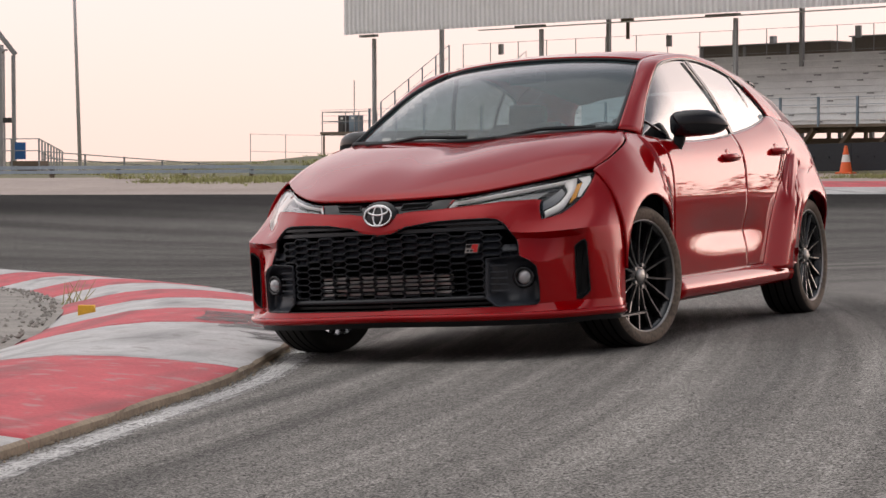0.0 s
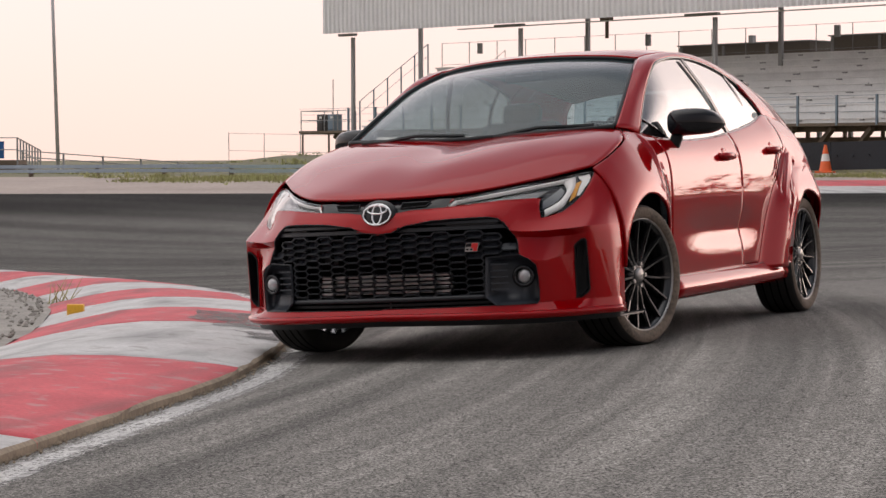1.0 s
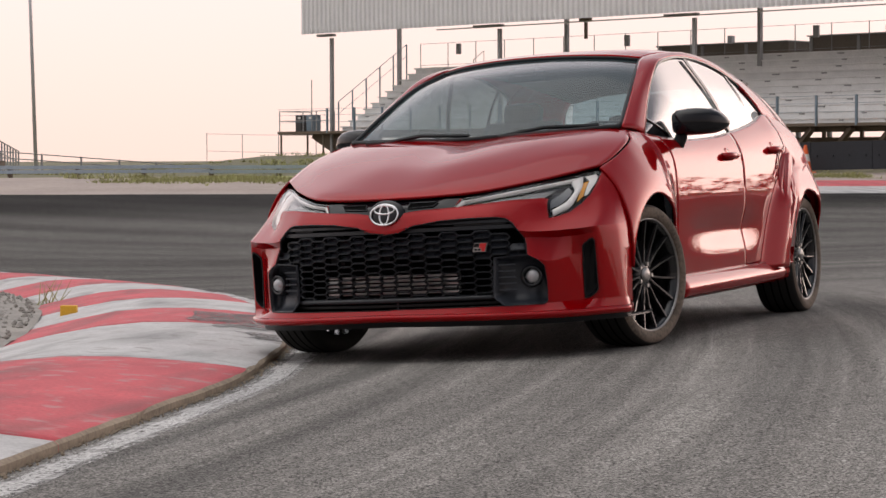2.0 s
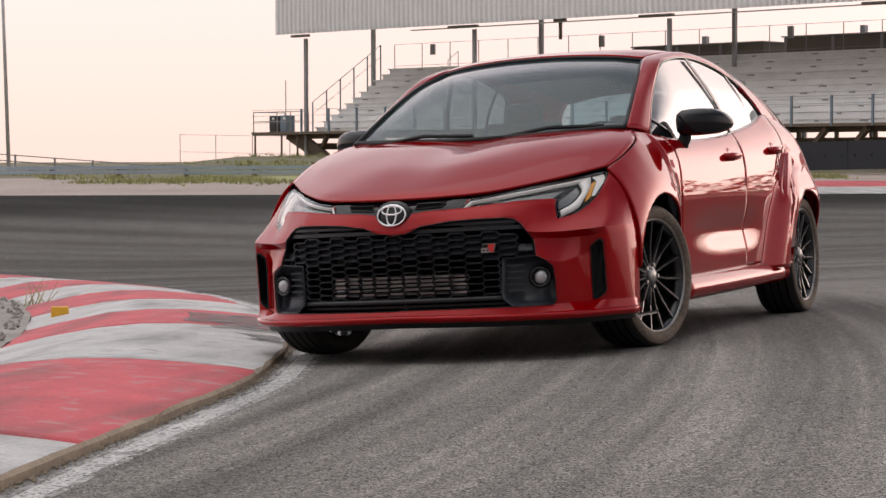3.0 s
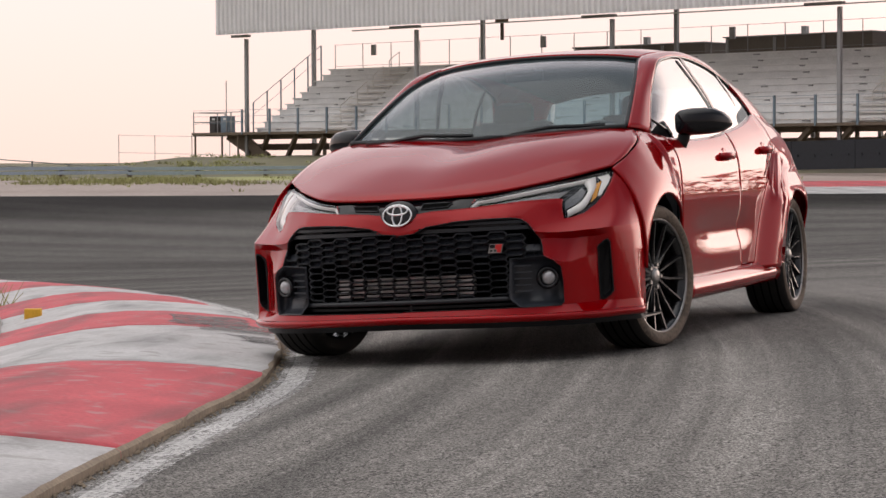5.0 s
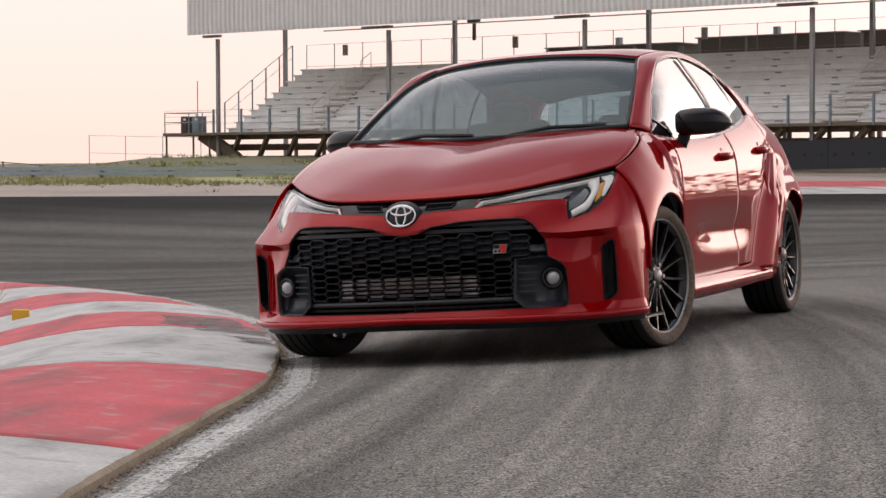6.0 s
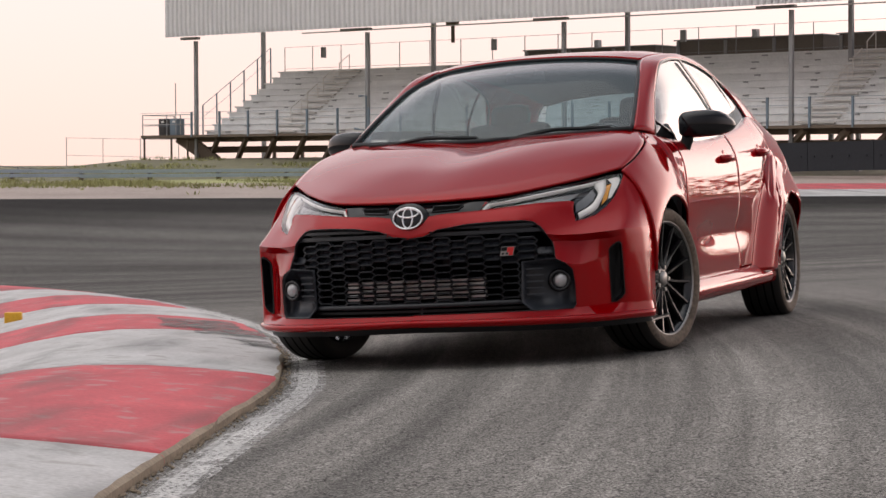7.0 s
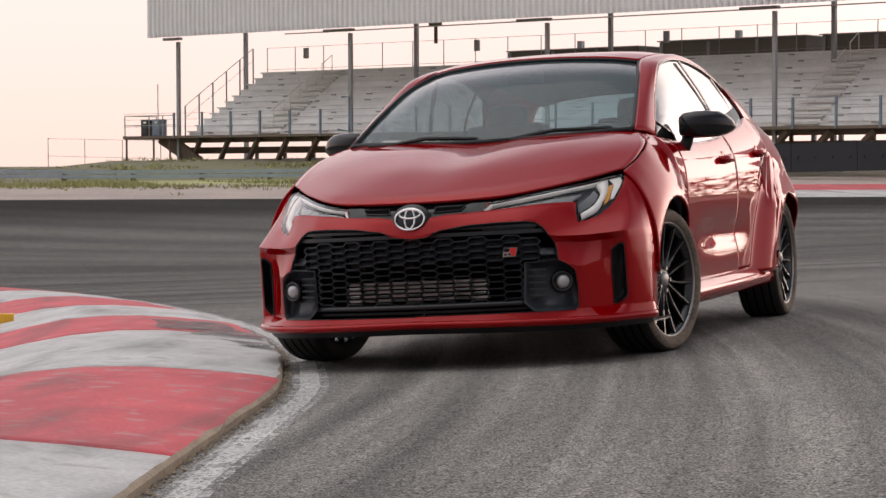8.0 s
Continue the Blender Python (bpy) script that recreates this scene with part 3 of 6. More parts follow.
# crack and crumbs of concrete along the kerb's foot
bm = bmesh.new()
for _ in range(420):
    a = rng.uniform(arc_of(-5.2), arc_of(1.2))
    p, inner = edge_at(a)
    q = p - inner * abs(rng.gauss(0, 0.018))
    c = Vector((q.x, q.y, ground_z(q.x, q.y) + 0.004))
    r = rng.uniform(0.002, 0.008)
    vs = [bm.verts.new(c + Vector((dx, dy, dz)) * r * rng.uniform(0.6, 1.4)) for dx, dy, dz in ((1, 0, 0), (-1, 0, 0), (0, 1, 0), (0, -1, 0), (0, 0, 0.8), (0, 0, -0.8))]
    for f in ((0, 2, 4), (2, 1, 4), (1, 3, 4), (3, 0, 4), (2, 0, 5), (1, 2, 5), (3, 1, 5), (0, 3, 5)):
        bm.faces.new([vs[k] for k in f])
tagged(link_mesh("kerb_crumbs", bm, KERB_EDGE, smooth=False), "crumbled tan concrete bits along the kerb foot", "rubble", kind="stuff")

# yellow marker on the inner side of the kerb
mx, my = -4.64, 3.62
mk = bmesh.new()
box(mk, (-0.058, -0.03, -0.06), (0.058, 0.03, 0.055), Matrix.Translation((mx, my, ground_z(mx, my) + 0.075)) @ pose(0, 0, 0, 0, 0, 22), bevel=0.006)
tagged(link_mesh("track_marker", mk, YELLOW, smooth=False), "small yellow block marker on the inner edge of the kerb", "marker")

# tyre rubber scrubbed onto the kerb beside the car's front wheel
def kerb_h(w):
    return interp(w, [p[0] for p in KERB_PROFILE[2:-1]], [p[1] for p in KERB_PROFILE[2:-1]])


for y0, y1, w0, w1, seed in ((1.0, 1.75, 0.03, 0.40, 1), (1.55, 2.75, 0.10, 0.55, 2), (0.25, 0.75, 0.02, 0.22, 3)):
    a0, a1 = arc_of(y0), arc_of(y1)
    bm = bmesh.new()
    n = 24
    rows = []
    for i in range(n + 1):
        a = a0 + (a1 - a0) * i / n
        edge0, edge1 = w0 + 0.06 * noise.noise((a * 3, seed, 0)), w1 + 0.14 * noise.noise((a * 2.5, seed, 4))
        rows.append([bm.verts.new(kerb_point(a + 0.10 * noise.noise((k * 0.9, i * 0.2, seed)), edge0 + (edge1 - edge0) * k / 8, kerb_h(edge0 + (edge1 - edge0) * k / 8) + 0.006 * noise.noise((a * 2, (edge0 + (edge1 - edge0) * k / 8) * 2, 0)) + 0.0045)) for k in range(9)])
    for p, q in zip(rows, rows[1:]):
        for k in range(8):
            bm.faces.new((p[k], p[k + 1], q[k + 1], q[k]))
    tagged(link_mesh("rubber_mark", bm, RUBBERED), "dark tyre rubber scrubbed over the kerb paint", "tyre mark", kind="structure")

# a dry weed at the tip of the gravel
wx, wy = -6.75, 6.5
bm = bmesh.new()
rng2 = random.Random(3)
for k in range(14):
    a = rng2.uniform(0, 2 * math.pi)
    r, h = rng2.uniform(0.02, 0.16), rng2.uniform(0.05, 0.24)
    b = Vector((wx + rng2.uniform(-0.12, 0.12), wy + rng2.uniform(-0.08, 0.08), ground_z(wx, wy) + 0.02))
    rod(bm, b, b + Vector((math.cos(a) * r, math.sin(a) * r, h)), 0.005, 4, 0.0015)
tagged(link_mesh("dry_weed", bm, GRASS, smooth=False), "dry weed stalks growing where gravel meets the kerb", "weed")
# ---- the car: x to its left, y rearwards from the front axle, z up from the track ----
CAR = BANK
car = thing("hatchback_car", "red five-door hot hatchback parked on the track beside the kerb", "car", CAR)


def panel(name, g, material, parent=None, label="", thick=0.012, side=1, flip=False):
    g = np.array(g, float) * np.array((side, 1, 1))
    return part(name, sheet(g, thick, flip=flip != (side < 0)), material, parent or car, label, smooth=True)


def both(name, g, material, parent=None, label="", thick=0.012, flip=False):
    return [panel(name, g, material, parent, label, thick, s, flip) for s in (1, -1)]


def full(rows, nu, nv):
    """Net over the whole width from rows that run from the middle to the left edge."""
    whole = [[(-x, y, z) for x, y, z in r[:0:-1]] + list(r) for r in rows]
    return patch(whole, nu, nv)


# bonnet
HOOD = [
    [(0, -0.865, 0.713), (0.2, -0.848, 0.715), (0.4, -0.765, 0.727), (0.6, -0.555, 0.768), (0.785, -0.295, 0.822)],
    [(0, -0.80, 0.752), (0.2, -0.78, 0.754), (0.4, -0.675, 0.772), (0.6, -0.455, 0.812), (0.800, -0.17, 0.862)],
    [(0, -0.52, 0.850), (0.21, -0.50, 0.858), (0.42, -0.41, 0.868), (0.62, -0.26, 0.885), (0.802, -0.05, 0.902)],
    [(0, -0.20, 0.925), (0.22, -0.19, 0.938), (0.43, -0.14, 0.946), (0.63, -0.05, 0.943), (0.79, 0.07, 0.940)],
    [(0, 0.07, 0.975), (0.24, 0.09, 0.990), (0.46, 0.14, 0.998), (0.62, 0.19, 0.998), (0.735, 0.215, 0.985)],
]
hood_net = full(HOOD, 65, 40)
panel("bonnet", hood_net, RED, flip=True)
part("nose_seam", tube([(x, y - 0.001, z + 0.0005) for x, y, z in hood_net[9, 4:61]], 0.0022, 5), VOID, car)

# windscreen, roof
SCREEN = [
    [(0, 0.075, 0.985), (0.25, 0.095, 0.99), (0.5, 0.15, 1.0), (0.695, 0.235, 1.008)],
    [(0, 0.36, 1.180), (0.24, 0.375, 1.178), (0.47, 0.43, 1.168), (0.648, 0.51, 1.155)],
    [(0, 0.64, 1.315), (0.22, 0.655, 1.312), (0.44, 0.70, 1.302), (0.596, 0.775, 1.283)],
    [(0, 0.93, 1.402), (0.2, 0.94, 1.398), (0.4, 0.98, 1.385), (0.538, 1.03, 1.366)],
]
screen = full(SCREEN, 49, 24)
panel("windscreen", screen, WINDSHIELD, label="pale reflecting windscreen glass", thick=0.0).visible_shadow = False
border = bmesh.new()
for s in (1, -1):
    edge = [(x * s, y - 0.004, z + 0.004) for x, y, z in screen[:, -1]]
    tube(edge, 0.011, 6, bm=border)
tube([(x, y - 0.003, z + 0.003) for x, y, z in screen[-1]], 0.010, 6, bm=border)
tube([(x, y - 0.01, z + 0.004) for x, y, z in screen[0]], 0.016, 6, bm=border)
part("screen_seal", border, BLACK_PLASTIC, car, smooth=True)
ROOF_NET = [
    [(0, 0.935, 1.408), (0.2, 0.945, 1.404), (0.4, 0.985, 1.391), (0.545, 1.035, 1.372)],
    [(0, 1.20, 1.440), (0.22, 1.2, 1.436), (0.43, 1.21, 1.424), (0.572, 1.23, 1.402)],
    [(0, 1.55, 1.452), (0.22, 1.55, 1.449), (0.44, 1.55, 1.438), (0.582, 1.56, 1.414)],
    [(0, 2.0, 1.443), (0.22, 2.0, 1.440), (0.43, 2.0, 1.427), (0.572, 2.0, 1.397)],
    [(0, 2.5, 1.403), (0.21, 2.5, 1.399), (0.42, 2.49, 1.384), (0.552, 2.48, 1.350)],
    [(0, 2.98, 1.345), (0.2, 2.97, 1.342), (0.4, 2.94, 1.325), (0.530, 2.88, 1.292)],
]
panel("roof", full(ROOF_NET, 41, 40), RED, flip=True)

# side windows, pillars
SILL_LINE = [(0.765, 0.36, 0.972), (0.79, 0.55, 0.955), (0.806, 0.80, 0.948), (0.808, 1.05, 0.952), (0.805, 1.4, 0.972), (0.795, 1.75, 1.006), (0.785, 2.0, 1.035), (0.77, 2.22, 1.068), (0.75, 2.42, 1.105)]
TOP_LINE = [(0.765, 0.36, 0.972), (0.695, 0.645, 1.165), (0.650, 0.93, 1.326), (0.635, 1.16, 1.374), (0.632, 1.42, 1.391), (0.634, 1.70, 1.381), (0.652, 1.98, 1.340), (0.675, 2.24, 1.268), (0.75, 2.42, 1.105)]
ROOF_EDGE = [(0.700, 0.225, 1.004), (0.650, 0.52, 1.160), (0.594, 0.80, 1.294), (0.550, 1.05, 1.377), (0.579, 1.4, 1.412), (0.581, 1.70, 1.413), (0.574, 2.0, 1.398), (0.563, 2.26, 1.374), (0.556, 2.42, 1.356)]
RAIL_MID = [((a[0] * 0.5 + b[0] * 0.5) + 0.006, (a[1] + b[1]) / 2, (a[2] + b[2]) / 2 + 0.008) for a, b in zip(ROOF_EDGE, TOP_LINE)]
MID_GLASS = [((a[0] + b[0]) / 2 + 0.018, (a[1] + b[1]) / 2, (a[2] + b[2]) / 2) for a, b in zip(SILL_LINE, TOP_LINE)]
MID_GLASS[0], MID_GLASS[-1] = SILL_LINE[0], SILL_LINE[-1]
both("roof_rail", patch([ROOF_EDGE, RAIL_MID, TOP_LINE], 60, 10), RED)
glass_net = patch([TOP_LINE, MID_GLASS, SILL_LINE], 60, 12)
for g in both("side_window", glass_net, SIDE_GLASS, label="side glass mirroring the pale sky", thick=0.0):
    g.visible_shadow = False
outline = np.vstack([spline(TOP_LINE, 50), spline(SILL_LINE, 50)[::-1][1:-1]])
for s in (1, -1):
    part("window_trim", tube(outline * np.array((s, 1, 1)) + np.array((0.003 * s, 0, 0)), 0.009, 6, closed=True), GLOSS_BLACK, car, smooth=True)
    for top, low, w in (((0.648, 1.40, 1.384), (0.803, 1.66, 0.992), 0.045), ((0.660, 2.06, 1.322), (0.772, 2.125, 1.05), 0.028), ((0.742, 0.48, 1.055), (0.797, 0.66, 0.95), 0.025)):
        m = tuple((a + b) / 2 for a, b in zip(top, low))
        line = spline([top, (m[0] + 0.018, m[1], m[2]), low], 9)
        bm = bmesh.new()
        g = np.array([[(p[0] * s + 0.004 * s, p[1] - w / 2, p[2]) for p in line], [(p[0] * s + 0.004 * s, p[1] + w / 2, p[2]) for p in line]])
        part("pillar_strip", sheet(g, 0.006), GLOSS_BLACK, car)
C_PILLAR = [
    [(0.563, 2.26, 1.374), (0.675, 2.24, 1.268), (0.72, 2.35, 1.18), (0.75, 2.42, 1.10)],
    [(0.553, 2.55, 1.342), (0.655, 2.55, 1.25), (0.715, 2.66, 1.15), (0.755, 2.72, 1.07)],
    [(0.530, 2.90, 1.290), (0.615, 2.98, 1.20), (0.67, 3.12, 1.09), (0.705, 3.22, 1.0)],
]
both("rear_pillar", patch(C_PILLAR, 14, 14), RED, flip=True)

# body side as one smooth width over length and height, cut into panels
def arch_z(y, low):
    for yc, zc, r in ((0.035, 0.33, 0.362), (2.61, 0.325, 0.352)):
        if abs(y - yc) < r:
            return max(low, zc + math.sqrt(r * r - (y - yc) ** 2))
    return low


def top_z(y):
    return curve(y, [-0.34, -0.30, -0.17, -0.05, 0.07, 0.215, 0.36, 0.55, 0.8, 1.05, 1.4, 1.75, 2.0, 2.22, 2.42, 2.7, 3.22, 3.4],
                  [0.81, 0.822, 0.862, 0.902, 0.94, 0.985, 0.972, 0.955, 0.948, 0.952, 0.972, 1.006, 1.035, 1.068, 1.105, 1.075, 1.0, 0.97])


def top_x(y):
    return curve(y, [-0.34, -0.30, -0.17, -0.05, 0.07, 0.215, 0.36, 0.55, 0.8, 1.05, 1.4, 1.75, 2.0, 2.22, 2.42, 2.72, 3.22, 3.4],
                  [0.78, 0.787, 0.802, 0.804, 0.792, 0.738, 0.767, 0.79, 0.806, 0.808, 0.805, 0.795, 0.785, 0.77, 0.752, 0.755, 0.705, 0.67])


def flare_y(z):
    return curve(z, [0.18, 0.30, 0.5, 0.62, 0.72, 0.78, 0.81, 0.9, 1.12], [1.83, 1.88, 1.99, 2.08, 2.19, 2.30, 2.42, 2.47, 2.47])


def side_x(y, z):
    low = curve(z, [0.18, 0.30, 0.40, 0.50, 0.60, 0.70, 0.78, 0.88, 0.95, 1.0, 1.1], [0.852, 0.856, 0.860, 0.863, 0.868, 0.872, 0.8715, 0.865, 0.85, 0.835, 0.80])
    scoop = smooth01(0.5, 1.15, y) * (1 - smooth01(1.62, 1.95, y))
    low -= 0.023 * scoop * math.exp(-((z - 0.50) / 0.075) ** 2)
    r = math.hypot(y - 0.035, z - 0.33)
    low += 0.060 * math.exp(-((r - 0.37) / 0.15) ** 2) * (1 - smooth01(0.22, 0.50, y))
    low -= 0.02 * smooth01(2.3, 3.4, y) * smooth01(0.7, 0.95, z)
    d = y - flare_y(z)
    bulge = 0.068 * smooth01(-0.01, 0.20, d) * (1 - smooth01(0.62, 0.84, z)) + 0.018 * smooth01(0.0, 0.3, d) * (1 - smooth01(0.8, 0.95, z))
    low += bulge * (1 - 0.95 * smooth01(2.78, 3.15, y))
    low -= 0.19 * smooth01(2.85, 3.42, y)
    k = max(0.0, top_z(y) - z)
    soft = 0.05 if y > 0.3 else 0.075
    return top_x(y) + (low - top_x(y)) * (1 - math.exp(-k / soft))


def side_net(y0, y1, low, nu, nv, gap_top=0.0):
    g = np.zeros((nv, nu, 3))
    for i in range(nv):
        for j in range(nu):
            z = 0.6
            for _ in range(5):
                a, b = y0(z) if callable(y0) else y0, y1(z) if callable(y1) else y1
                y = a + (b - a) * j / (nu - 1)
                zt, zb = top_z(y) - gap_top, arch_z(y, low)
                z = zt + (zb - zt) * (i / (nv - 1)) ** 1.15
            g[i, j] = (side_x(y, z), y, z)
    return g


for s in (1, -1):
    panel("front_wing", side_net(-0.325, 0.468, 0.215, 90, 40, 0.003), RED, side=s)
    door = panel("front_door", side_net(0.474, 1.607, 0.285, 50, 44, 0.004), RED, side=s)
    door2 = panel("rear_door", side_net(1.613, lambda z: flare_y(z) - 0.004, 0.30, 40, 44, 0.004), RED, side=s)
    panel("rear_wing", side_net(flare_y, 3.40, 0.27, 110, 44), RED, side=s)
    for parent, y, z in ((door, 1.377, 0.868), (door2, 2.225, 0.905)):
        x = side_x(y, z)
        bm = tube([((x + d) * s, y + u * 0.095, z + 0.004 * (1 - u * u)) for u, d in ((-1, 0.0), (-0.9, 0.030), (-0.4, 0.040), (0.2, 0.040), (0.85, 0.030), (1, 0.0))], 0.018, 10)
        part("handle", bm, RED, parent, smooth=True)
        bm = bmesh.new()
        bmesh.ops.create_uvsphere(bm, u_segments=16, v_segments=10, radius=1.0)
        bmesh.ops.transform(bm, matrix=Matrix.Translation((x * s, y, z)) @ Matrix.Diagonal((0.010, 0.050, 0.046, 1)), verts=bm.verts)
        part("handle_cup", bm, RED, parent, smooth=True)
    # dark seams behind the panel gaps
    bm = bmesh.new()
    for yy, za, zb in ((0.471, 0.27, 0.95), (1.610, 0.28, 0.985)):
        pts = [((side_x(yy, z) - 0.010) * s, yy, z) for z in np.linspace(za, zb, 14)]
        tube(pts, 0.006, 5, bm=bm)
    pts = [((side_x(flare_y(z) - 0.003, z) - 0.010) * s, flare_y(z) - 0.003, z) for z in np.linspace(0.28, 0.93, 20)]
    tube(pts, 0.006, 5, bm=bm)
    tube([((side_x(y, 0.29) - 0.012) * s, y, 0.287) for y in np.linspace(0.45, 1.9, 8)], 0.008, 5, bm=bm)
    part("panel_gap", bm, VOID, car)
    # side skirt
    prof = [(0.868, 0.290), (0.880, 0.272), (0.902, 0.252), (0.910, 0.232), (0.902, 0.205), (0.86, 0.190), (0.78, 0.19)]
    g = [[((x + 0.004 * math.sin((y - 0.4) * 1.7)) * s, y, z + 0.006 * (y - 0.4)) for y in np.linspace(0.40, 2.262, 20)] for x, z in prof]
    part("side_skirt", sheet(np.array(g), 0.012), RED, car, smooth=True)
    # vent trim behind the front wheel
    pts = spline([(0.335, 0.795), (0.40, 0.735), (0.445, 0.66), (0.462, 0.575)], 12)
    g = [[((side_x(y + o, z) + 0.006) * s, y + o, z) for y, z in pts] for o in (-0.024, 0.004)]
    part("wing_vent", sheet(np.array(g), 0.008), GLOSS_BLACK, car, smooth=True)
    bm = bmesh.new()
    tube([((side_x(y - 0.028, z) + 0.008) * s, y - 0.028, z) for y, z in pts], 0.006, 6, bm=bm)
    part("vent_trim", bm, CHROME, car, smooth=True)
    # wheel housings
    for yc, zc, r, xw in ((0.035, 0.33, 0.368, 0.885), (2.61, 0.325, 0.358, 0.90)):
        arc = [(yc + r * math.cos(a), zc + r * math.sin(a)) for a in np.linspace(-0.25, math.pi + 0.25, 28)]
        g = [[(x * s, y, z) for y, z in arc] for x in (xw, 0.7, 0.45)]
        part("wheel_housing", sheet(np.array(g), 0.01), VOID, car, smooth=True)
        bm = bmesh.new()
        box(bm, (0.44 * s - 0.01, yc - r, 0.2), (0.44 * s + 0.01, yc + r, zc + r))
        part("inner_wall", bm, VOID, car)

# front skin: nose, lamp bed, shoulder crease, recess, ramp and the upright blade at the corner
def wing_edge(z):
    return (side_x(-0.325, z), -0.325, z)


FACE = [
    [(0, -0.868, 0.705), (0.15, -0.860, 0.708), (0.295, -0.836, 0.704), (0.45, -0.735, 0.730), (0.57, -0.60, 0.758), (0.67, -0.455, 0.781), (0.74, -0.365, 0.800), (0.772, -0.335, 0.806), (0.785, -0.328, 0.806), wing_edge(0.803)],
    [(0, -0.895, 0.682), (0.15, -0.886, 0.688), (0.295, -0.850, 0.686), (0.46, -0.770, 0.708), (0.59, -0.655, 0.722), (0.69, -0.530, 0.728), (0.765, -0.430, 0.740), (0.800, -0.375, 0.755), (0.815, -0.345, 0.76), wing_edge(0.755)],
    [(0, -0.905, 0.660), (0.15, -0.897, 0.667), (0.295, -0.862, 0.670), (0.465, -0.790, 0.684), (0.60, -0.690, 0.688), (0.70, -0.590, 0.675), (0.785, -0.475, 0.680), (0.825, -0.415, 0.690), (0.850, -0.365, 0.69), wing_edge(0.69)],
    [(0, -0.922, 0.625), (0.15, -0.912, 0.640), (0.295, -0.882, 0.645), (0.47, -0.822, 0.648), (0.60, -0.728, 0.638), (0.70, -0.640, 0.612), (0.79, -0.555, 0.615), (0.845, -0.490, 0.62), (0.878, -0.410, 0.62), wing_edge(0.62)],
    [(0, -0.934, 0.572), (0.15, -0.928, 0.600), (0.295, -0.905, 0.612), (0.47, -0.858, 0.600), (0.59, -0.800, 0.556), (0.69, -0.735, 0.550), (0.79, -0.655, 0.555), (0.853, -0.590, 0.561), (0.895, -0.455, 0.565), wing_edge(0.565)],
    [(0, -0.934, 0.50), (0.15, -0.928, 0.50), (0.295, -0.905, 0.50), (0.47, -0.858, 0.50), (0.60, -0.772, 0.525), (0.69, -0.690, 0.520), (0.785, -0.615, 0.525), (0.855, -0.583, 0.535), (0.900, -0.450, 0.54), wing_edge(0.54)],
    [(0, -0.930, 0.42), (0.15, -0.922, 0.42), (0.295, -0.900, 0.42), (0.47, -0.855, 0.43), (0.62, -0.800, 0.44), (0.69, -0.738, 0.422), (0.783, -0.600, 0.455), (0.857, -0.576, 0.46), (0.905, -0.448, 0.46), wing_edge(0.46)],
    [(0, -0.915, 0.235), (0.15, -0.908, 0.235), (0.295, -0.893, 0.235), (0.47, -0.862, 0.238), (0.60, -0.800, 0.238), (0.69, -0.725, 0.240), (0.787, -0.598, 0.245), (0.864, -0.552, 0.245), (0.918, -0.430, 0.24), wing_edge(0.24)],
    [(0, -0.926, 0.214), (0.15, -0.919, 0.212), (0.295, -0.905, 0.210), (0.47, -0.872, 0.208), (0.60, -0.815, 0.206), (0.70, -0.755, 0.205), (0.80, -0.655, 0.205), (0.873, -0.545, 0.207), (0.925, -0.420, 0.206), wing_edge(0.212)],
]


def face_net(nu):
    """The skin of the nose: smooth along its rows and down to the shoulder crease, flat between the creases below it."""
    rows = [spline(r, nu, 0.8) for r in FACE]
    out = []
    upper = np.array([spline([rows[k][j] for k in range(5)], 41) for j in range(nu)]).transpose(1, 0, 2)
    out.extend(upper[:-1])
    for k, n in ((4, 7), (5, 16), (6, 32), (7, 6)):
        for i in range(n):
            f = i / n
            out.append(rows[k] * (1 - f) + rows[k + 1] * f)
    out.append(rows[8])
    return np.array(out)


SKIN = face_net(241)
SKIN_XZ = SKIN[:, :, (0, 2)]


def skin_at(x, z, lift=0.0):
    """The point of the front skin over (x, z) on the car's left half, lifted outwards."""
    d = ((SKIN_XZ - np.array((abs(x), z))) ** 2).sum(2)
    i, j = divmod(int(np.argmin(d)), SKIN.shape[1])
    i0, i1, j0, j1 = max(0, i - 1), min(SKIN.shape[0] - 1, i + 1), max(0, j - 1), min(SKIN.shape[1] - 1, j + 1)
    a, b = SKIN[i, j1] - SKIN[i, j0], SKIN[i1, j] - SKIN[i0, j]
    det = a[0] * b[2] - a[2] * b[0]
    gx, gz = (a[1] * b[2] - b[1] * a[2]) / det, (b[1] * a[0] - a[1] * b[0]) / det
    p = SKIN[i, j]
    y = p[1] + gx * (abs(x) - p[0]) + gz * (z - p[2])
    nrm = np.array((gx, -1.0, gz))
    q = np.array((abs(x), y, z)) + nrm / np.linalg.norm(nrm) * lift
    return q * np.array((1 if x >= 0 else -1, 1, 1))


def inside(poly, x, z):
    """Which of the points lie inside the outline."""
    hit = np.zeros(np.shape(x), bool)
    for (x0, z0), (x1, z1) in zip(poly, poly[1:] + poly[:1]):
        if z0 != z1:
            hit ^= ((z0 > z) != (z1 > z)) & (x < x0 + (z - z0) / (z1 - z0) * (x1 - x0))
    return hit


def even(poly, step, closed=True):
    """The outline with points at even steps."""
    pts = []
    for p, q in zip(poly, poly[1:] + poly[:1] if closed else poly[1:]):
        n = max(1, int(math.dist(p, q) / step))
        pts += [tuple(np.array(p) + (np.array(q) - np.array(p)) * k / n) for k in range(n)]
    return pts if closed else pts + [poly[-1]]


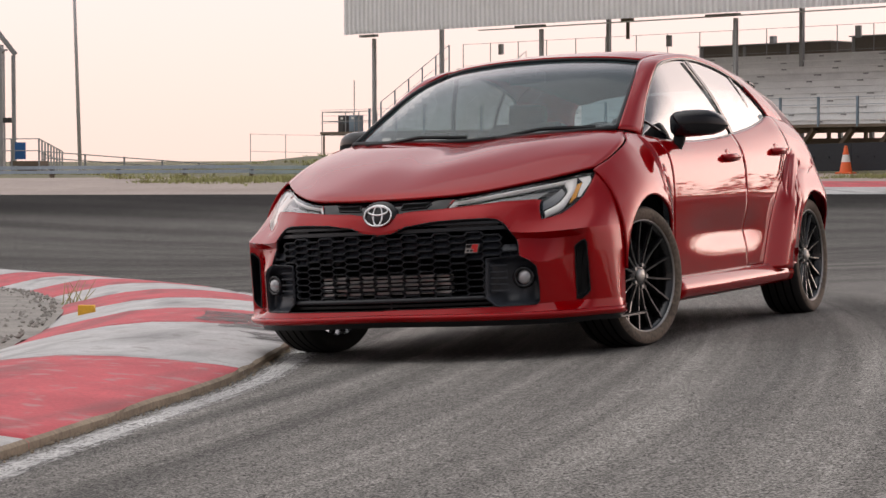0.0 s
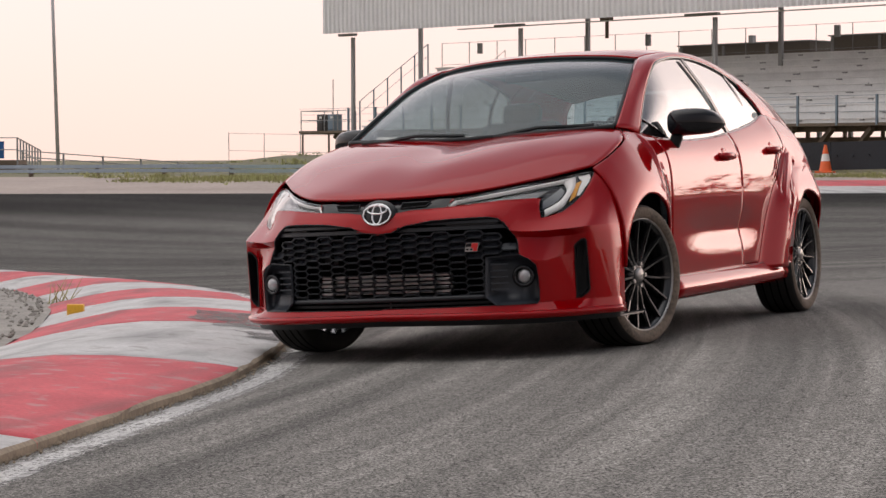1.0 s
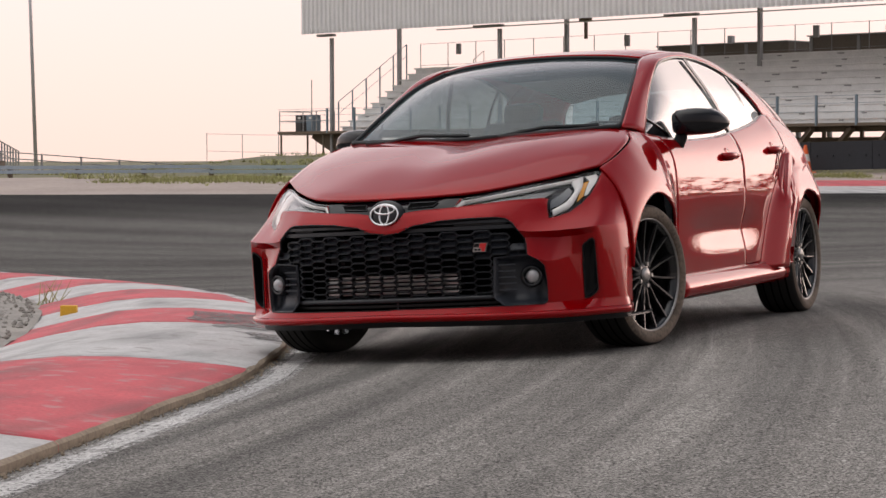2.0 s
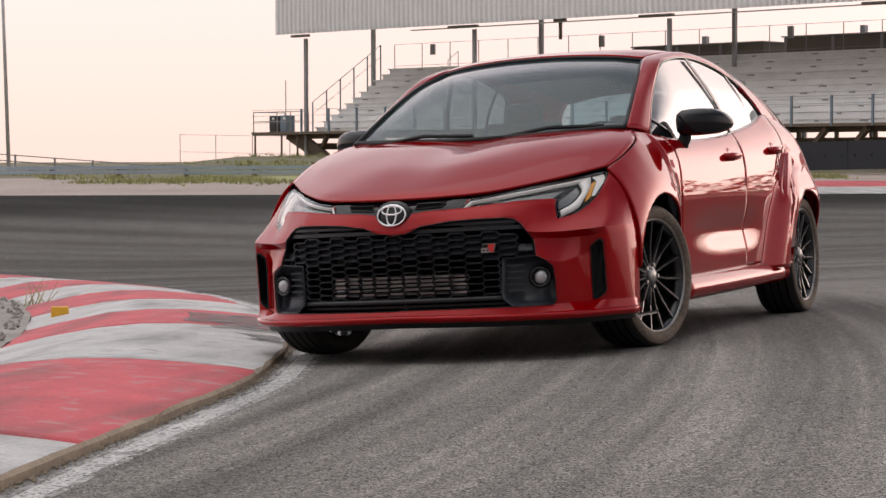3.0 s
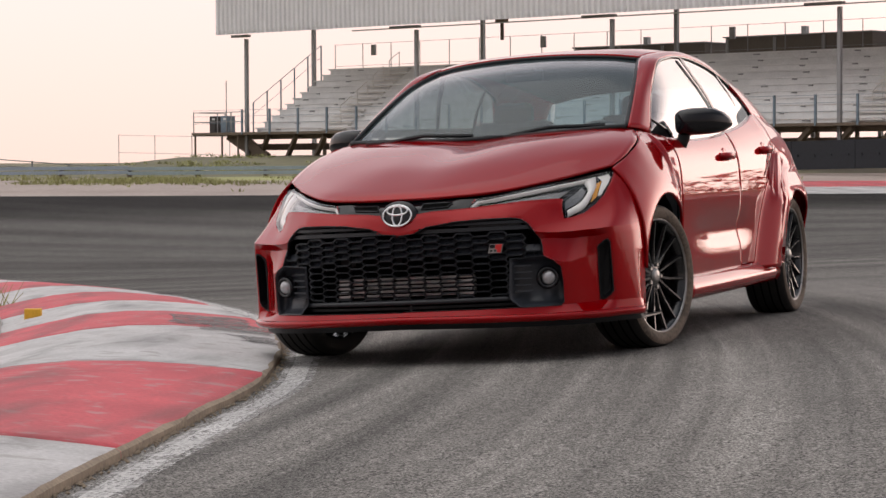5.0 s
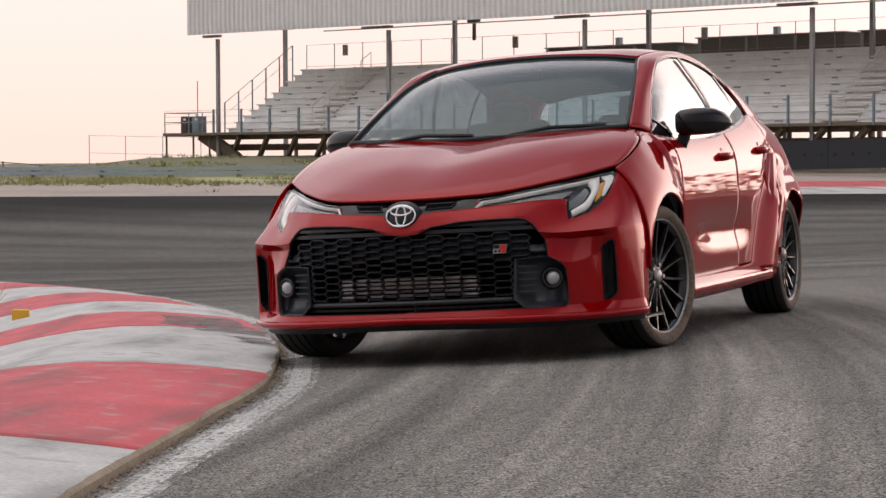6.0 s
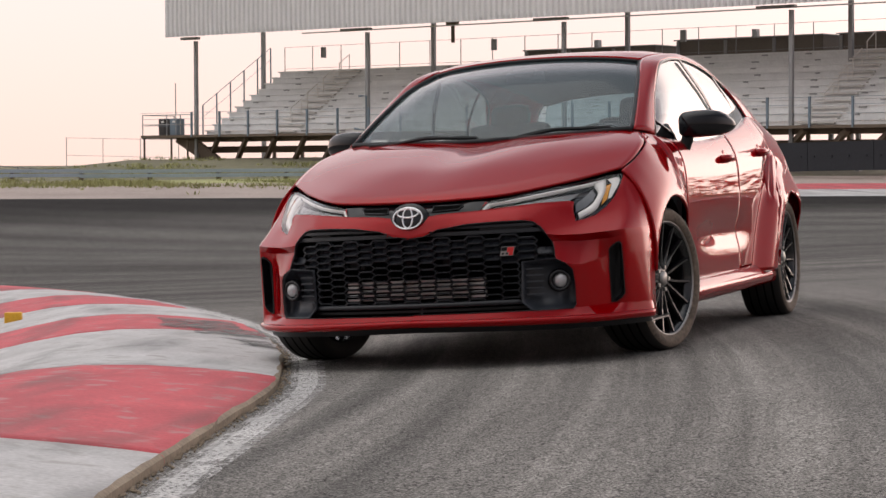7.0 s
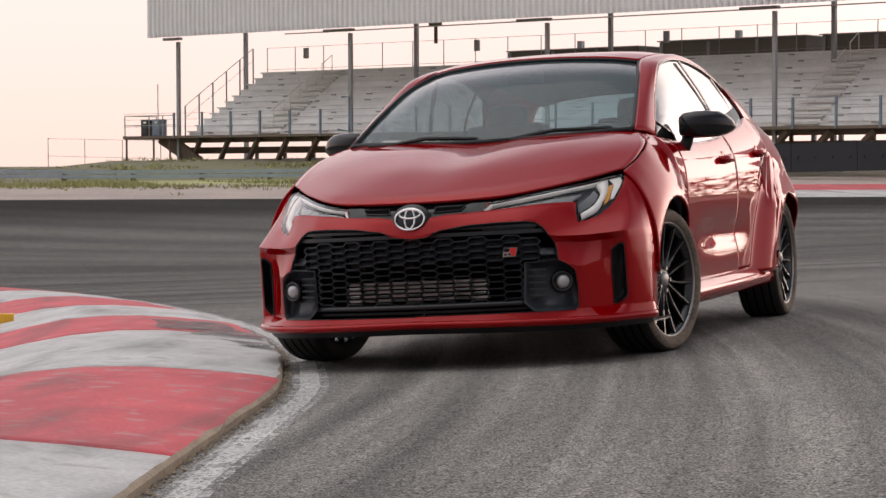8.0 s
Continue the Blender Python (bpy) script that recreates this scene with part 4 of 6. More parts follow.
MOUTH = [(0, 0.566), (0.07, 0.572), (0.132, 0.599), (0.256, 0.615), (0.374, 0.620), (0.486, 0.620), (0.522, 0.613), (0.551, 0.592), (0.575, 0.562), (0.592, 0.530), (0.604, 0.495), (0.611, 0.454)]
POD_EDGE = [(0.611, 0.454), (0.649, 0.432), (0.672, 0.404), (0.677, 0.334), (0.676, 0.252), (0.665, 0.236)]
MOUTH_LOW = [(0.665, 0.236), (0.513, 0.236), (0.355, 0.236), (0, 0.236)]
MOUTH_CUT = MOUTH + POD_EDGE[1:] + MOUTH_LOW[1:]
AIR_SLOT = [(0.838, 0.511), (0.822, 0.507), (0.795, 0.486), (0.789, 0.475), (0.787, 0.396), (0.789, 0.250), (0.806, 0.248), (0.834, 0.268), (0.846, 0.285), (0.846, 0.393), (0.845, 0.500)]
LAMP = [(0.327, 0.708), (0.303, 0.671), (0.428, 0.681), (0.533, 0.690), (0.640, 0.693), (0.655, 0.687), (0.658, 0.647), (0.672, 0.605), (0.700, 0.611), (0.736, 0.626), (0.766, 0.660), (0.785, 0.700), (0.795, 0.755), (0.793, 0.793), (0.783, 0.801), (0.749, 0.797), (0.674, 0.777), (0.548, 0.748), (0.414, 0.720)]
LAMP_CUT = LAMP[:13] + [(0.796, 0.785), (0.793, 0.83), (0.60, 0.80), (0.40, 0.75), (0.327, 0.72)]
NOSE_SLOT = [(-0.01, 0.72), (-0.01, 0.652), (0.085, 0.655), (0.15, 0.6635), (0.303, 0.6705), (0.327, 0.72)]

grid = SKIN.copy()
for poly in (MOUTH_CUT, AIR_SLOT, LAMP_CUT, NOSE_SLOT):
    # draw the nearest points of the net onto the outline, so that the cut is clean
    best = np.full(grid.shape[:2], 0.0038)
    place = grid[:, :, (0, 2)].copy()
    for a, b in zip(poly, poly[1:] + poly[:1]):
        a, b = np.array(a), np.array(b)
        t = np.clip(((SKIN_XZ - a) @ (b - a)) / ((b - a) @ (b - a)), 0, 1)
        foot = a + t[:, :, None] * (b - a)
        d = np.linalg.norm(SKIN_XZ - foot, axis=2)
        near = d < best
        best[near], place[near] = d[near], foot[near]
    inner = np.ones(grid.shape[:2], bool)
    inner[:, 0] = False
    grid[:, :, 0] = np.where(inner, place[:, :, 0], grid[:, :, 0])
    grid[:, :, 2] = place[:, :, 1]
mid = (grid[:-1, :-1] + grid[1:, :-1] + grid[:-1, 1:] + grid[1:, 1:]) / 4
cut = np.zeros(mid.shape[:2], bool)
for poly in (MOUTH_CUT, AIR_SLOT, LAMP_CUT, NOSE_SLOT):
    cut |= inside(poly, mid[:, :, 0], mid[:, :, 2])
nv, nu = grid.shape[:2]
verts, faces = [], []
for s in (1, -1):
    at = len(verts)
    verts += [(x * s, y, z) for x, y, z in grid.reshape(-1, 3)]
    for i in range(nv - 1):
        for j in range(nu - 1):
            if not cut[i, j]:
                k = at + i * nu + j
                f = (k, k + 1, k + nu + 1, k + nu)
                faces.append(f if s < 0 else f[::-1])
bm = bmesh.new()
vs = [bm.verts.new(v) for v in verts]
for f in faces:
    bm.faces.new([vs[k] for k in f])
bmesh.ops.delete(bm, geom=[v for v in bm.verts if not v.link_faces], context='VERTS')
bmesh.ops.remove_doubles(bm, verts=bm.verts[:], dist=0.0004)
bm.normal_update()
for e in bm.edges:
    if len(e.link_faces) == 2 and e.calc_face_angle(0) > radians(17):
        e.smooth = False
part("bumper", bm, RED, car, smooth=True)


def band(points, lift0, lift1, back, s):
    """A strip that runs along an outline of the skin and turns back into it."""
    rows = []
    for x, z in points:
        a, b = skin_at(x, z, lift0), skin_at(x, z, lift1)
        rows.append([a, b, b + np.array((0, back, 0))])
    return np.array(rows).transpose(1, 0, 2) * np.array((s, 1, 1))


def plate(poly, lift, s, thick=0.004):
    """A flat-sided plate that follows the skin inside an outline."""
    bm = bmesh.new()
    top = [bm.verts.new(Vector(skin_at(x, z, lift))) for x, z in poly]
    low = [bm.verts.new(Vector(skin_at(x, z, lift - thick))) for x, z in poly]
    bm.faces.new(top)
    bm.faces.new(low[::-1])
    for k in range(len(poly)):
        q = (k + 1) % len(poly)
        bm.faces.new((top[k], low[k], low[q], top[q]))
    bmesh.ops.triangulate(bm, faces=[f for f in bm.faces if len(f.verts) > 4])
    if s < 0:
        for v in bm.verts:
            v.co.x = -v.co.x
    return bm


def region(poly, lift, s):
    """The skin's own net inside an outline, lifted or sunk."""
    bm = bmesh.new()
    made = {}
    xs = np.linspace(min(p[0] for p in poly), max(p[0] for p in poly), 90)
    zs = np.linspace(min(p[1] for p in poly), max(p[1] for p in poly), 50)
    for i in range(len(zs) - 1):
        for j in range(len(xs) - 1):
            if inside(poly, np.array((xs[j] + xs[j + 1]) / 2), np.array((zs[i] + zs[i + 1]) / 2)):
                q = []
                for a, b in ((i, j), (i, j + 1), (i + 1, j + 1), (i + 1, j)):
                    if (a, b) not in made:
                        made[a, b] = bm.verts.new(Vector(skin_at(xs[b], zs[a], lift) * np.array((s, 1, 1))))
                    q.append(made[a, b])
                bm.faces.new(q)
    return bm


# splitter lip below the skin
low = SKIN[-1]
low = np.vstack([(low * np.array((-1, 1, 1)))[:0:-1], low])[::6]
g = np.array([[(x * k, y + dy, z + dz) for x, y, z in low] for dy, dz, k in ((0.0, 0.0, 1), (-0.012, -0.006, 1.004), (-0.014, -0.014, 1.005), (0.0, -0.026, 1.0), (0.05, -0.032, 0.99))])
part("front_lip", sheet(g, 0.004), RED, car, smooth=True)
g = np.array([[(x * 0.97, y + dy, z + dz) for x, y, z in low] for dy, dz in ((0.035, -0.026), (0.05, -0.052), (0.35, -0.052))])
part("under_lip", sheet(g, 0.004), BLACK_PLASTIC, car)

# the mouth: near-black sheet painting in its shade, slats, hexagon mesh, lower cooler
def face_y(x):
    return interp(abs(x), [0, 0.15, 0.295, 0.47, 0.60, 0.68], [-0.922, -0.914, -0.892, -0.846, -0.782, -0.735])


part("grille_shade_sheet", sheet(np.array([[(x, face_y(x) + 0.10, z) for x in np.linspace(-0.66, 0.66, 30)] for z in (0.225, 0.4, 0.635)]), 0.01), VOID, car, "near-black sheet for the shade behind the grille")
rim_points = even(MOUTH, 0.012, closed=False)
low_points = even(MOUTH_LOW, 0.02, closed=False)
for s in (1, -1):
    part("mouth_rim", sheet(band(rim_points, 0.003, -0.010, 0.05, s), 0.003), BLACK_PLASTIC, car, smooth=True)
    part("mouth_rim", sheet(band(low_points, 0.003, -0.008, 0.05, s), 0.003), BLACK_PLASTIC, car, smooth=True)
pitch, ch, e = 0.0705, 0.0295, 0.014


def mesh_half(z):
    """Half the width of the mesh at a height."""
    return 0.468 if z < 0.452 else interp(z, [0.452, 0.50, 0.56, 0.585], [0.606, 0.598, 0.575, 0.558])


bm = bmesh.new()


def hexbar(a, b, thick, deep=0.024):
    va, vb = Vector((a[0], face_y(a[0]) + 0.010, a[1])), Vector((b[0], face_y(b[0]) + 0.010, b[1]))
    q = (vb - va).to_track_quat('X', 'Y').to_matrix().to_4x4()
    h = thick / 2
    # a bar with a rounded leading edge
    ring_a, ring_b = [], []
    for y, z in ((deep / 2, -h), (-deep / 2 + h, -h), (-deep / 2, -h * 0.3), (-deep / 2, h * 0.3), (-deep / 2 + h, h), (deep / 2, h)):
        m = Matrix.Translation(va) @ q
        ring_a.append((va + Vector((-0.001 if b[0] > a[0] else 0.001, y, z))) if abs(va.z - vb.z) < 1e-6 else m @ Vector((-0.001, -z, y)))
        ring_b.append((vb + Vector((0.001 if b[0] > a[0] else -0.001, y, z))) if abs(va.z - vb.z) < 1e-6 else m @ Vector(((vb - va).length + 0.001, -z, y)))
    ra, rb = [bm.verts.new(v) for v in ring_a], [bm.verts.new(v) for v in ring_b]
    for k in range(6):
        bm.faces.new((ra[k], ra[(k + 1) % 6], rb[(k + 1) % 6], rb[k]))


cells = []
for k in range(-9, 10):
    xc = k * pitch
    z = 0.5475 - (k % 2) * ch / 2
    while z > 0.288:
        w2 = pitch / 2
        if abs(xc) + w2 * 0.8 < mesh_half(z):
            cells.append((xc, z))
            bar = 0.0085 if z > 0.44 else 0.0055
            hexbar((xc - w2 + e / 2, z - ch / 2), (xc + w2 - e / 2, z - ch / 2), bar)
            if z + ch > 0.5475:
                hexbar((xc - w2 + e / 2, z + ch / 2), (xc + w2 - e / 2, z + ch / 2), bar)
            for s in (1, -1):
                hexbar((xc + s * (w2 - e / 2), z - ch / 2), (xc + s * (w2 + e / 2), z), 0.0065)
                hexbar((xc + s * (w2 + e / 2), z), (xc + s * (w2 - e / 2), z + ch / 2), 0.0065)
        z -= ch
part("grille_mesh", bm, DARK_GREY, car, "dark grey hexagon mesh grille")
# upper cells are blanked by plates that lean back
for xc, z in cells:
    if z > 0.462 or (abs(xc) > 0.40 and z > 0.44):
        w2 = pitch / 2 - 0.002
        lean = 0.020
        bm = bmesh.new()
        vs = []
        for dx, dz in ((-w2 + e / 2, -ch / 2), (w2 - e / 2, -ch / 2), (w2 + e / 2, 0), (w2 - e / 2, ch / 2), (-w2 + e / 2, ch / 2), (-w2 - e / 2, 0)):
            vs.append(bm.verts.new((xc + dx, face_y(xc + dx) + 0.013 + lean * (dz / ch + 0.5), z + dz)))
        bm.faces.new(vs)
        part("blank_cell", bm, BLANK, car)
# slats over the mesh, and dark tanks behind them
for za, zb, half in ((0.600, 0.606, 0.535), (0.573, 0.583, 0.565)):
    for x0, x1 in ((-half, -0.02), (0.02, half)):
        g = [[(x, face_y(x) + d, zz) for x in np.linspace(x0, x1, 14)] for d, zz in ((0.05, zb + 0.004), (0.012, zb), (0.010, za), (0.05, za - 0.002))]
        part("grille_bar", sheet(np.array(g), 0.003), DARK_GREY, car)
for x0, x1 in ((-0.50, -0.40), (0.30, 0.515)):
    g = [[(x, face_y(x) + 0.030, zz) for x in np.linspace(x0, x1, 6)] for zz in (0.575, 0.618)]
    part("grille_blank", sheet(np.array(g), 0.004), DARK_GREY, car)
for x0, x1 in ((-0.31, -0.24), (-0.05, -0.02), (0.12, 0.16)):
    part("cooler_tank", boxes(((x0, -0.845, 0.44), (x1, -0.83, 0.61))), BLACK_PLASTIC, car)
# frame bar under the mesh, bars in the lower opening
g = [[(x, face_y(x) + d, zz) for x in np.linspace(-0.472, 0.472, 40)] for d, zz in ((0.05, 0.288), (0.000, 0.284), (-0.006, 0.278), (-0.004, 0.270), (0.05, 0.266))]
part("lower_frame", sheet(np.array(g), 0.003), DARK_GREY, car, smooth=True)
g = [[(x, face_y(x) + d, zz) for x in np.linspace(-0.50, 0.50, 30)] for d, zz in ((0.05, 0.256), (0.02, 0.255), (0.02, 0.250), (0.05, 0.249))]
part("lower_bar", sheet(np.array(g), 0.003), BLACK_PLASTIC, car)
part("lower_stay", boxes(((0.03, -0.90, 0.238), (0.038, -0.86, 0.268))), DARK_GREY, car)
# near-black box puts the shade between the fins into colour
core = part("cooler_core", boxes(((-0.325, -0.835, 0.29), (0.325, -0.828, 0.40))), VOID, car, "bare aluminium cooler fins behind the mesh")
for k in range(5):
    part("cooler_fin", boxes(((-0.32, -0.872, 0.302 + 0.018 * k), (0.32, -0.848, 0.314 + 0.018 * k)), bevel=0.003), CORE, core)

# fog lamp pods: a framed bowl with fins on its inner side
POD = [(0.478, 0.447)] + POD_EDGE + [(0.513, 0.236), (0.470, 0.276)]
for s in (1, -1):
    pts = even(POD, 0.016)
    bm = bmesh.new()
    loops = []
    for k, lift, cx, cz in ((1.0, -0.012, 0.58, 0.345), (1.0, 0.006, 0.58, 0.345), (0.955, 0.008, 0.58, 0.345), (0.915, 0.0, 0.58, 0.345), (0.89, -0.012, 0.58, 0.347), (0.78, -0.030, 0.578, 0.360), (0.60, -0.045, 0.575, 0.368), (0.30, -0.048, 0.58, 0.362), (0.05, -0.048, 0.58, 0.36)):
        ring_v = []
        for x, z in pts:
            q = skin_at(cx + (x - cx) * k, cz + (z - cz) * k)
            y = -0.7935 + 1.15 * max(0, q[0] - 0.60) - 0.42 * max(0, 0.60 - q[0]) - lift
            ring_v.append(bm.verts.new((q[0] * s, y if k < 1.0 else q[1] - lift, q[2])))
        loops.append(ring_v)
    for la, lb in zip(loops, loops[1:]):
        for k in range(len(pts)):
            q = (k + 1) % len(pts)
            bm.faces.new((la[k], la[q], lb[q], lb[k]))
    bm.faces.new(loops[-1])
    bm.normal_update()
    pod = part("fog_lamp_pod", bm, POD_GREY, car, "dark grey fog lamp surround", smooth=True)
    m = Matrix.Translation((0.617 * s, -0.774, 0.358)) @ Matrix.Rotation(radians(-90 + 20 * s), 4, 'Z')
    bm = lathe([(-0.02, 0.050), (0.004, 0.046), (0.010, 0.041), (0.006, 0.034), (-0.012, 0.030)], 28)
    bmesh.ops.transform(bm, matrix=m, verts=bm.verts)
    part("lamp_ring", bm, GLOSS_BLACK, pod, smooth=True)
    bm = bmesh.new()
    bmesh.ops.create_uvsphere(bm, u_segments=20, v_segments=10, radius=0.031)
    bmesh.ops.transform(bm, matrix=Matrix.Translation((0.617 * s, -0.766, 0.358)) @ Matrix.Diagonal((1, 0.6, 1, 1)), verts=bm.verts)
    part("lamp_lens", bm, FOG_LENS, pod, "clear round fog lamp lens", smooth=True)
    for k in range(5):
        zz = 0.305 + 0.027 * k
        bm = bmesh.new()
        box(bm, (-0.037, -0.012, -0.003), (0.037, 0.006, 0.003), Matrix.Translation((0.520 * s, -0.815, zz)) @ Matrix.Rotation(radians(20 * s), 4, 'Z'))
        part("pod_fin", bm, POD_GREY, pod)
    # upright air slot at the bumper corner
    outl = even(AIR_SLOT, 0.012)
    bm = bmesh.new()
    loops = []
    for k_in, lift in ((1.0, -0.012), (1.0, 0.005), (0.87, 0.006), (0.80, -0.010), (0.72, -0.045), (0.3, -0.05)):
        loops.append([bm.verts.new(Vector(skin_at(0.818 + (x - 0.818) * k_in, 0.38 + (z - 0.38) * (1 - (1 - k_in) * 0.35), lift) * np.array((s, 1, 1)))) for x, z in outl])
    for la, lb in zip(loops, loops[1:]):
        for k in range(len(outl)):
            q = (k + 1) % len(outl)
            bm.faces.new((la[k], la[q], lb[q], lb[k]))
    bm.faces.new(loops[-1])
    part("air_slot", bm, BLACK_PLASTIC, car, "black upright air slot")

# headlamps: dark housing, light strips, clear lens
for s in (1, -1):
    head = part("headlamp", region(LAMP_CUT, -0.040, s), GLOSS_BLACK, car, "slim black headlamp with white light strips", smooth=True)
    part("lamp_rim", sheet(band(even(LAMP, 0.012), -0.001, -0.006, 0.045, s), 0.002), GLOSS_BLACK, head, smooth=True)
    top_hi = [(0.329, 0.704), (0.414, 0.716), (0.548, 0.744), (0.674, 0.772), (0.735, 0.788)]
    top_lo = [(0.336, 0.698), (0.372, 0.706), (0.466, 0.722), (0.578, 0.744), (0.700, 0.770)]
    J_out = [(0.735, 0.788), (0.750, 0.738), (0.746, 0.688), (0.734, 0.650), (0.684, 0.618)]
    J_in = [(0.702, 0.768), (0.728, 0.734), (0.724, 0.694), (0.710, 0.668), (0.678, 0.642)]
    for hi, lo, sink, material, name in ((top_hi, top_lo, -0.010, LAMP_STRIP, "light_strip"), (J_out, J_in, -0.010, LAMP_STRIP, "light_strip"),
                                         ([(0.304, 0.672), (0.329, 0.704)], [(0.322, 0.673), (0.341, 0.699)], -0.009, LAMP_STRIP, "light_strip")):
        a, b = spline(hi, 24), spline(lo, 24)
        g = np.array([[skin_at(*p, sink - 0.014), skin_at(*p, sink), skin_at(*(p * 0.5 + q * 0.5), sink + 0.003), skin_at(*q, sink), skin_at(*q, sink - 0.014)] for p, q in zip(a, b)])
        part(name, sheet(g * np.array((s, 1, 1)), 0.0), material, head, smooth=True)
    part("side_reflector", region([(0.740, 0.788), (0.778, 0.797), (0.791, 0.782), (0.790, 0.757), (0.778, 0.704), (0.768, 0.700), (0.764, 0.767)], -0.012, s), LAMP_WHITE, head, "pale side reflector", smooth=True)
    part("amber_lens", region([(0.747, 0.760), (0.762, 0.770), (0.766, 0.700), (0.752, 0.676)], -0.014, s), AMBER, head, "amber marker lens", smooth=True)
    part("reflector", region([(0.668, 0.690), (0.676, 0.650), (0.705, 0.672), (0.720, 0.700), (0.722, 0.730), (0.700, 0.752), (0.690, 0.725)], -0.022, s), LAMP_GREY, head, "smoked grey lamp bowl", smooth=True)
    g = np.array([[skin_at(x, z, -0.020) for x, z in ((0.34, 0.682), (0.45, 0.690), (0.56, 0.700), (0.64, 0.704))], [skin_at(x, z, -0.024) for x, z in ((0.36, 0.692), (0.46, 0.706), (0.57, 0.727), (0.665, 0.742))]])
    part("lamp_louvre", sheet(g * np.array((s, 1, 1)), 0.004), LAMP_GREY, head)
    lens = part("lens", region(LAMP, 0.0, s), LENS, head, smooth=True)
    lens.visible_shadow = False

# upper slot between the lamps, with the round emblem
for s in (1, -1):
    part("upper_slot", region([(0, 0.712), (0, 0.650), (0.085, 0.653), (0.15, 0.662), (0.305, 0.668), (0.332, 0.712)], -0.006, s), GLOSS_BLACK, car, smooth=True)
    # near-black plate on the panel paints in the shade of an opening
    part("slot_shade_plate", plate([(0.100, 0.675), (0.215, 0.681), (0.232, 0.699), (0.105, 0.698)], 0.0, s, 0.003), VOID, car)
    edge = [(0.100, 0.675), (0.215, 0.681), (0.232, 0.699), (0.105, 0.698)]
    part("slot_trim", tube([Vector(skin_at(x, z, 0.0) * np.array((s, 1, 1))) for x, z in even(edge, 0.02)], 0.0028, 5, closed=True), DARK_GREY, car)
emb = Matrix.Translation((0, -0.918, 0.652)) @ Matrix.Rotation(radians(-12), 4, 'X')


def ring(rx, rz, r, dz=0.0, n=36):
    bm = tube([(rx * math.cos(a), 0, dz + rz * math.sin(a)) for a in np.linspace(0, 2 * math.pi, n, endpoint=False)], r, 8, closed=True)
    bmesh.ops.transform(bm, matrix=emb, verts=bm.verts)
    return bm


bm = bmesh.new()
bmesh.ops.create_uvsphere(bm, u_segments=32, v_segments=16, radius=1)
bmesh.ops.transform(bm, matrix=emb @ Matrix.Translation((0, 0.016, 0)) @ Matrix.Diagonal((0.090, 0.022, 0.068, 1)), verts=bm.verts)
base = part("emblem", bm, GLOSS_BLACK, car, "round chrome emblem on gloss black", smooth=True)
for rx, rz, dz in ((0.066, 0.046, 0), (0.022, 0.044, 0), (0.048, 0.019, 0.022)):
    bm = ring(rx, rz, 0.0048, dz)
    bmesh.ops.transform(bm, matrix=Matrix.Translation((0, -0.006, 0)), verts=bm.verts)
    part("emblem_ring", bm, CHROME, base, smooth=True)
# small two-colour badge on the mesh
def slant(x0, x1, z0, z1, lift, thick):
    bm = bmesh.new()
    vs = []
    for d in (0, thick):
        for x, z in ((x0, z0), (x1, z0), (x1, z1), (x0, z1)):
            xx = x + (z - 0.475) * 0.22
            vs.append(bm.verts.new((xx, face_y(xx) - lift + d, z)))
    for f in ((0, 1, 2, 3), (4, 7, 6, 5), (0, 4, 5, 1), (1, 5, 6, 2), (2, 6, 7, 3), (3, 7, 4, 0)):
        bm.faces.new([vs[k] for k in f])
    return bm


badge = part("badge", slant(0.392, 0.446, 0.474, 0.512, 0.016, 0.012), STEEL, car, "small silver and red badge")
part("badge_bar", slant(0.394, 0.416, 0.495, 0.510, 0.018, 0.003), GLOSS_BLACK, badge)
part("badge_bar", slant(0.418, 0.444, 0.489, 0.510, 0.018, 0.003), BADGE_RED, badge)
part("badge_bar", slant(0.428, 0.444, 0.476, 0.489, 0.018, 0.003), BADGE_RED, badge)
for x0, x1 in ((0.399, 0.408), (0.415, 0.424)):
    part("badge_bar", slant(x0, x1, 0.480, 0.487, 0.018, 0.003), GLOSS_BLACK, badge)

# wipers and cowl
for x0, y0, z0, x1, y1, z1 in ((-0.52, 0.115, 0.995, -0.02, 0.10, 1.010), (0.10, 0.075, 0.99, 0.60, 0.215, 1.025)):
    bm = bmesh.new()
    tube([(x0, y0, z0), ((x0 + x1) / 2, (y0 + y1) / 2 - 0.02, (z0 + z1) / 2 + 0.02), (x1, y1, z1)], 0.010, 6, bm=bm)
    box(bm, (x0 - 0.05, y0 - 0.02, z0 - 0.02), (x0 + 0.05, y0 + 0.03, z0 + 0.015), bevel=0.008)
    part("wiper", bm, BLACK_PLASTIC, car)
panel("cowl", full([[(0, 0.06, 0.965), (0.35, 0.09, 0.975), (0.70, 0.215, 0.985)], [(0, 0.11, 1.0), (0.35, 0.14, 1.0), (0.70, 0.26, 1.005)]], 20, 4), BLACK_PLASTIC)

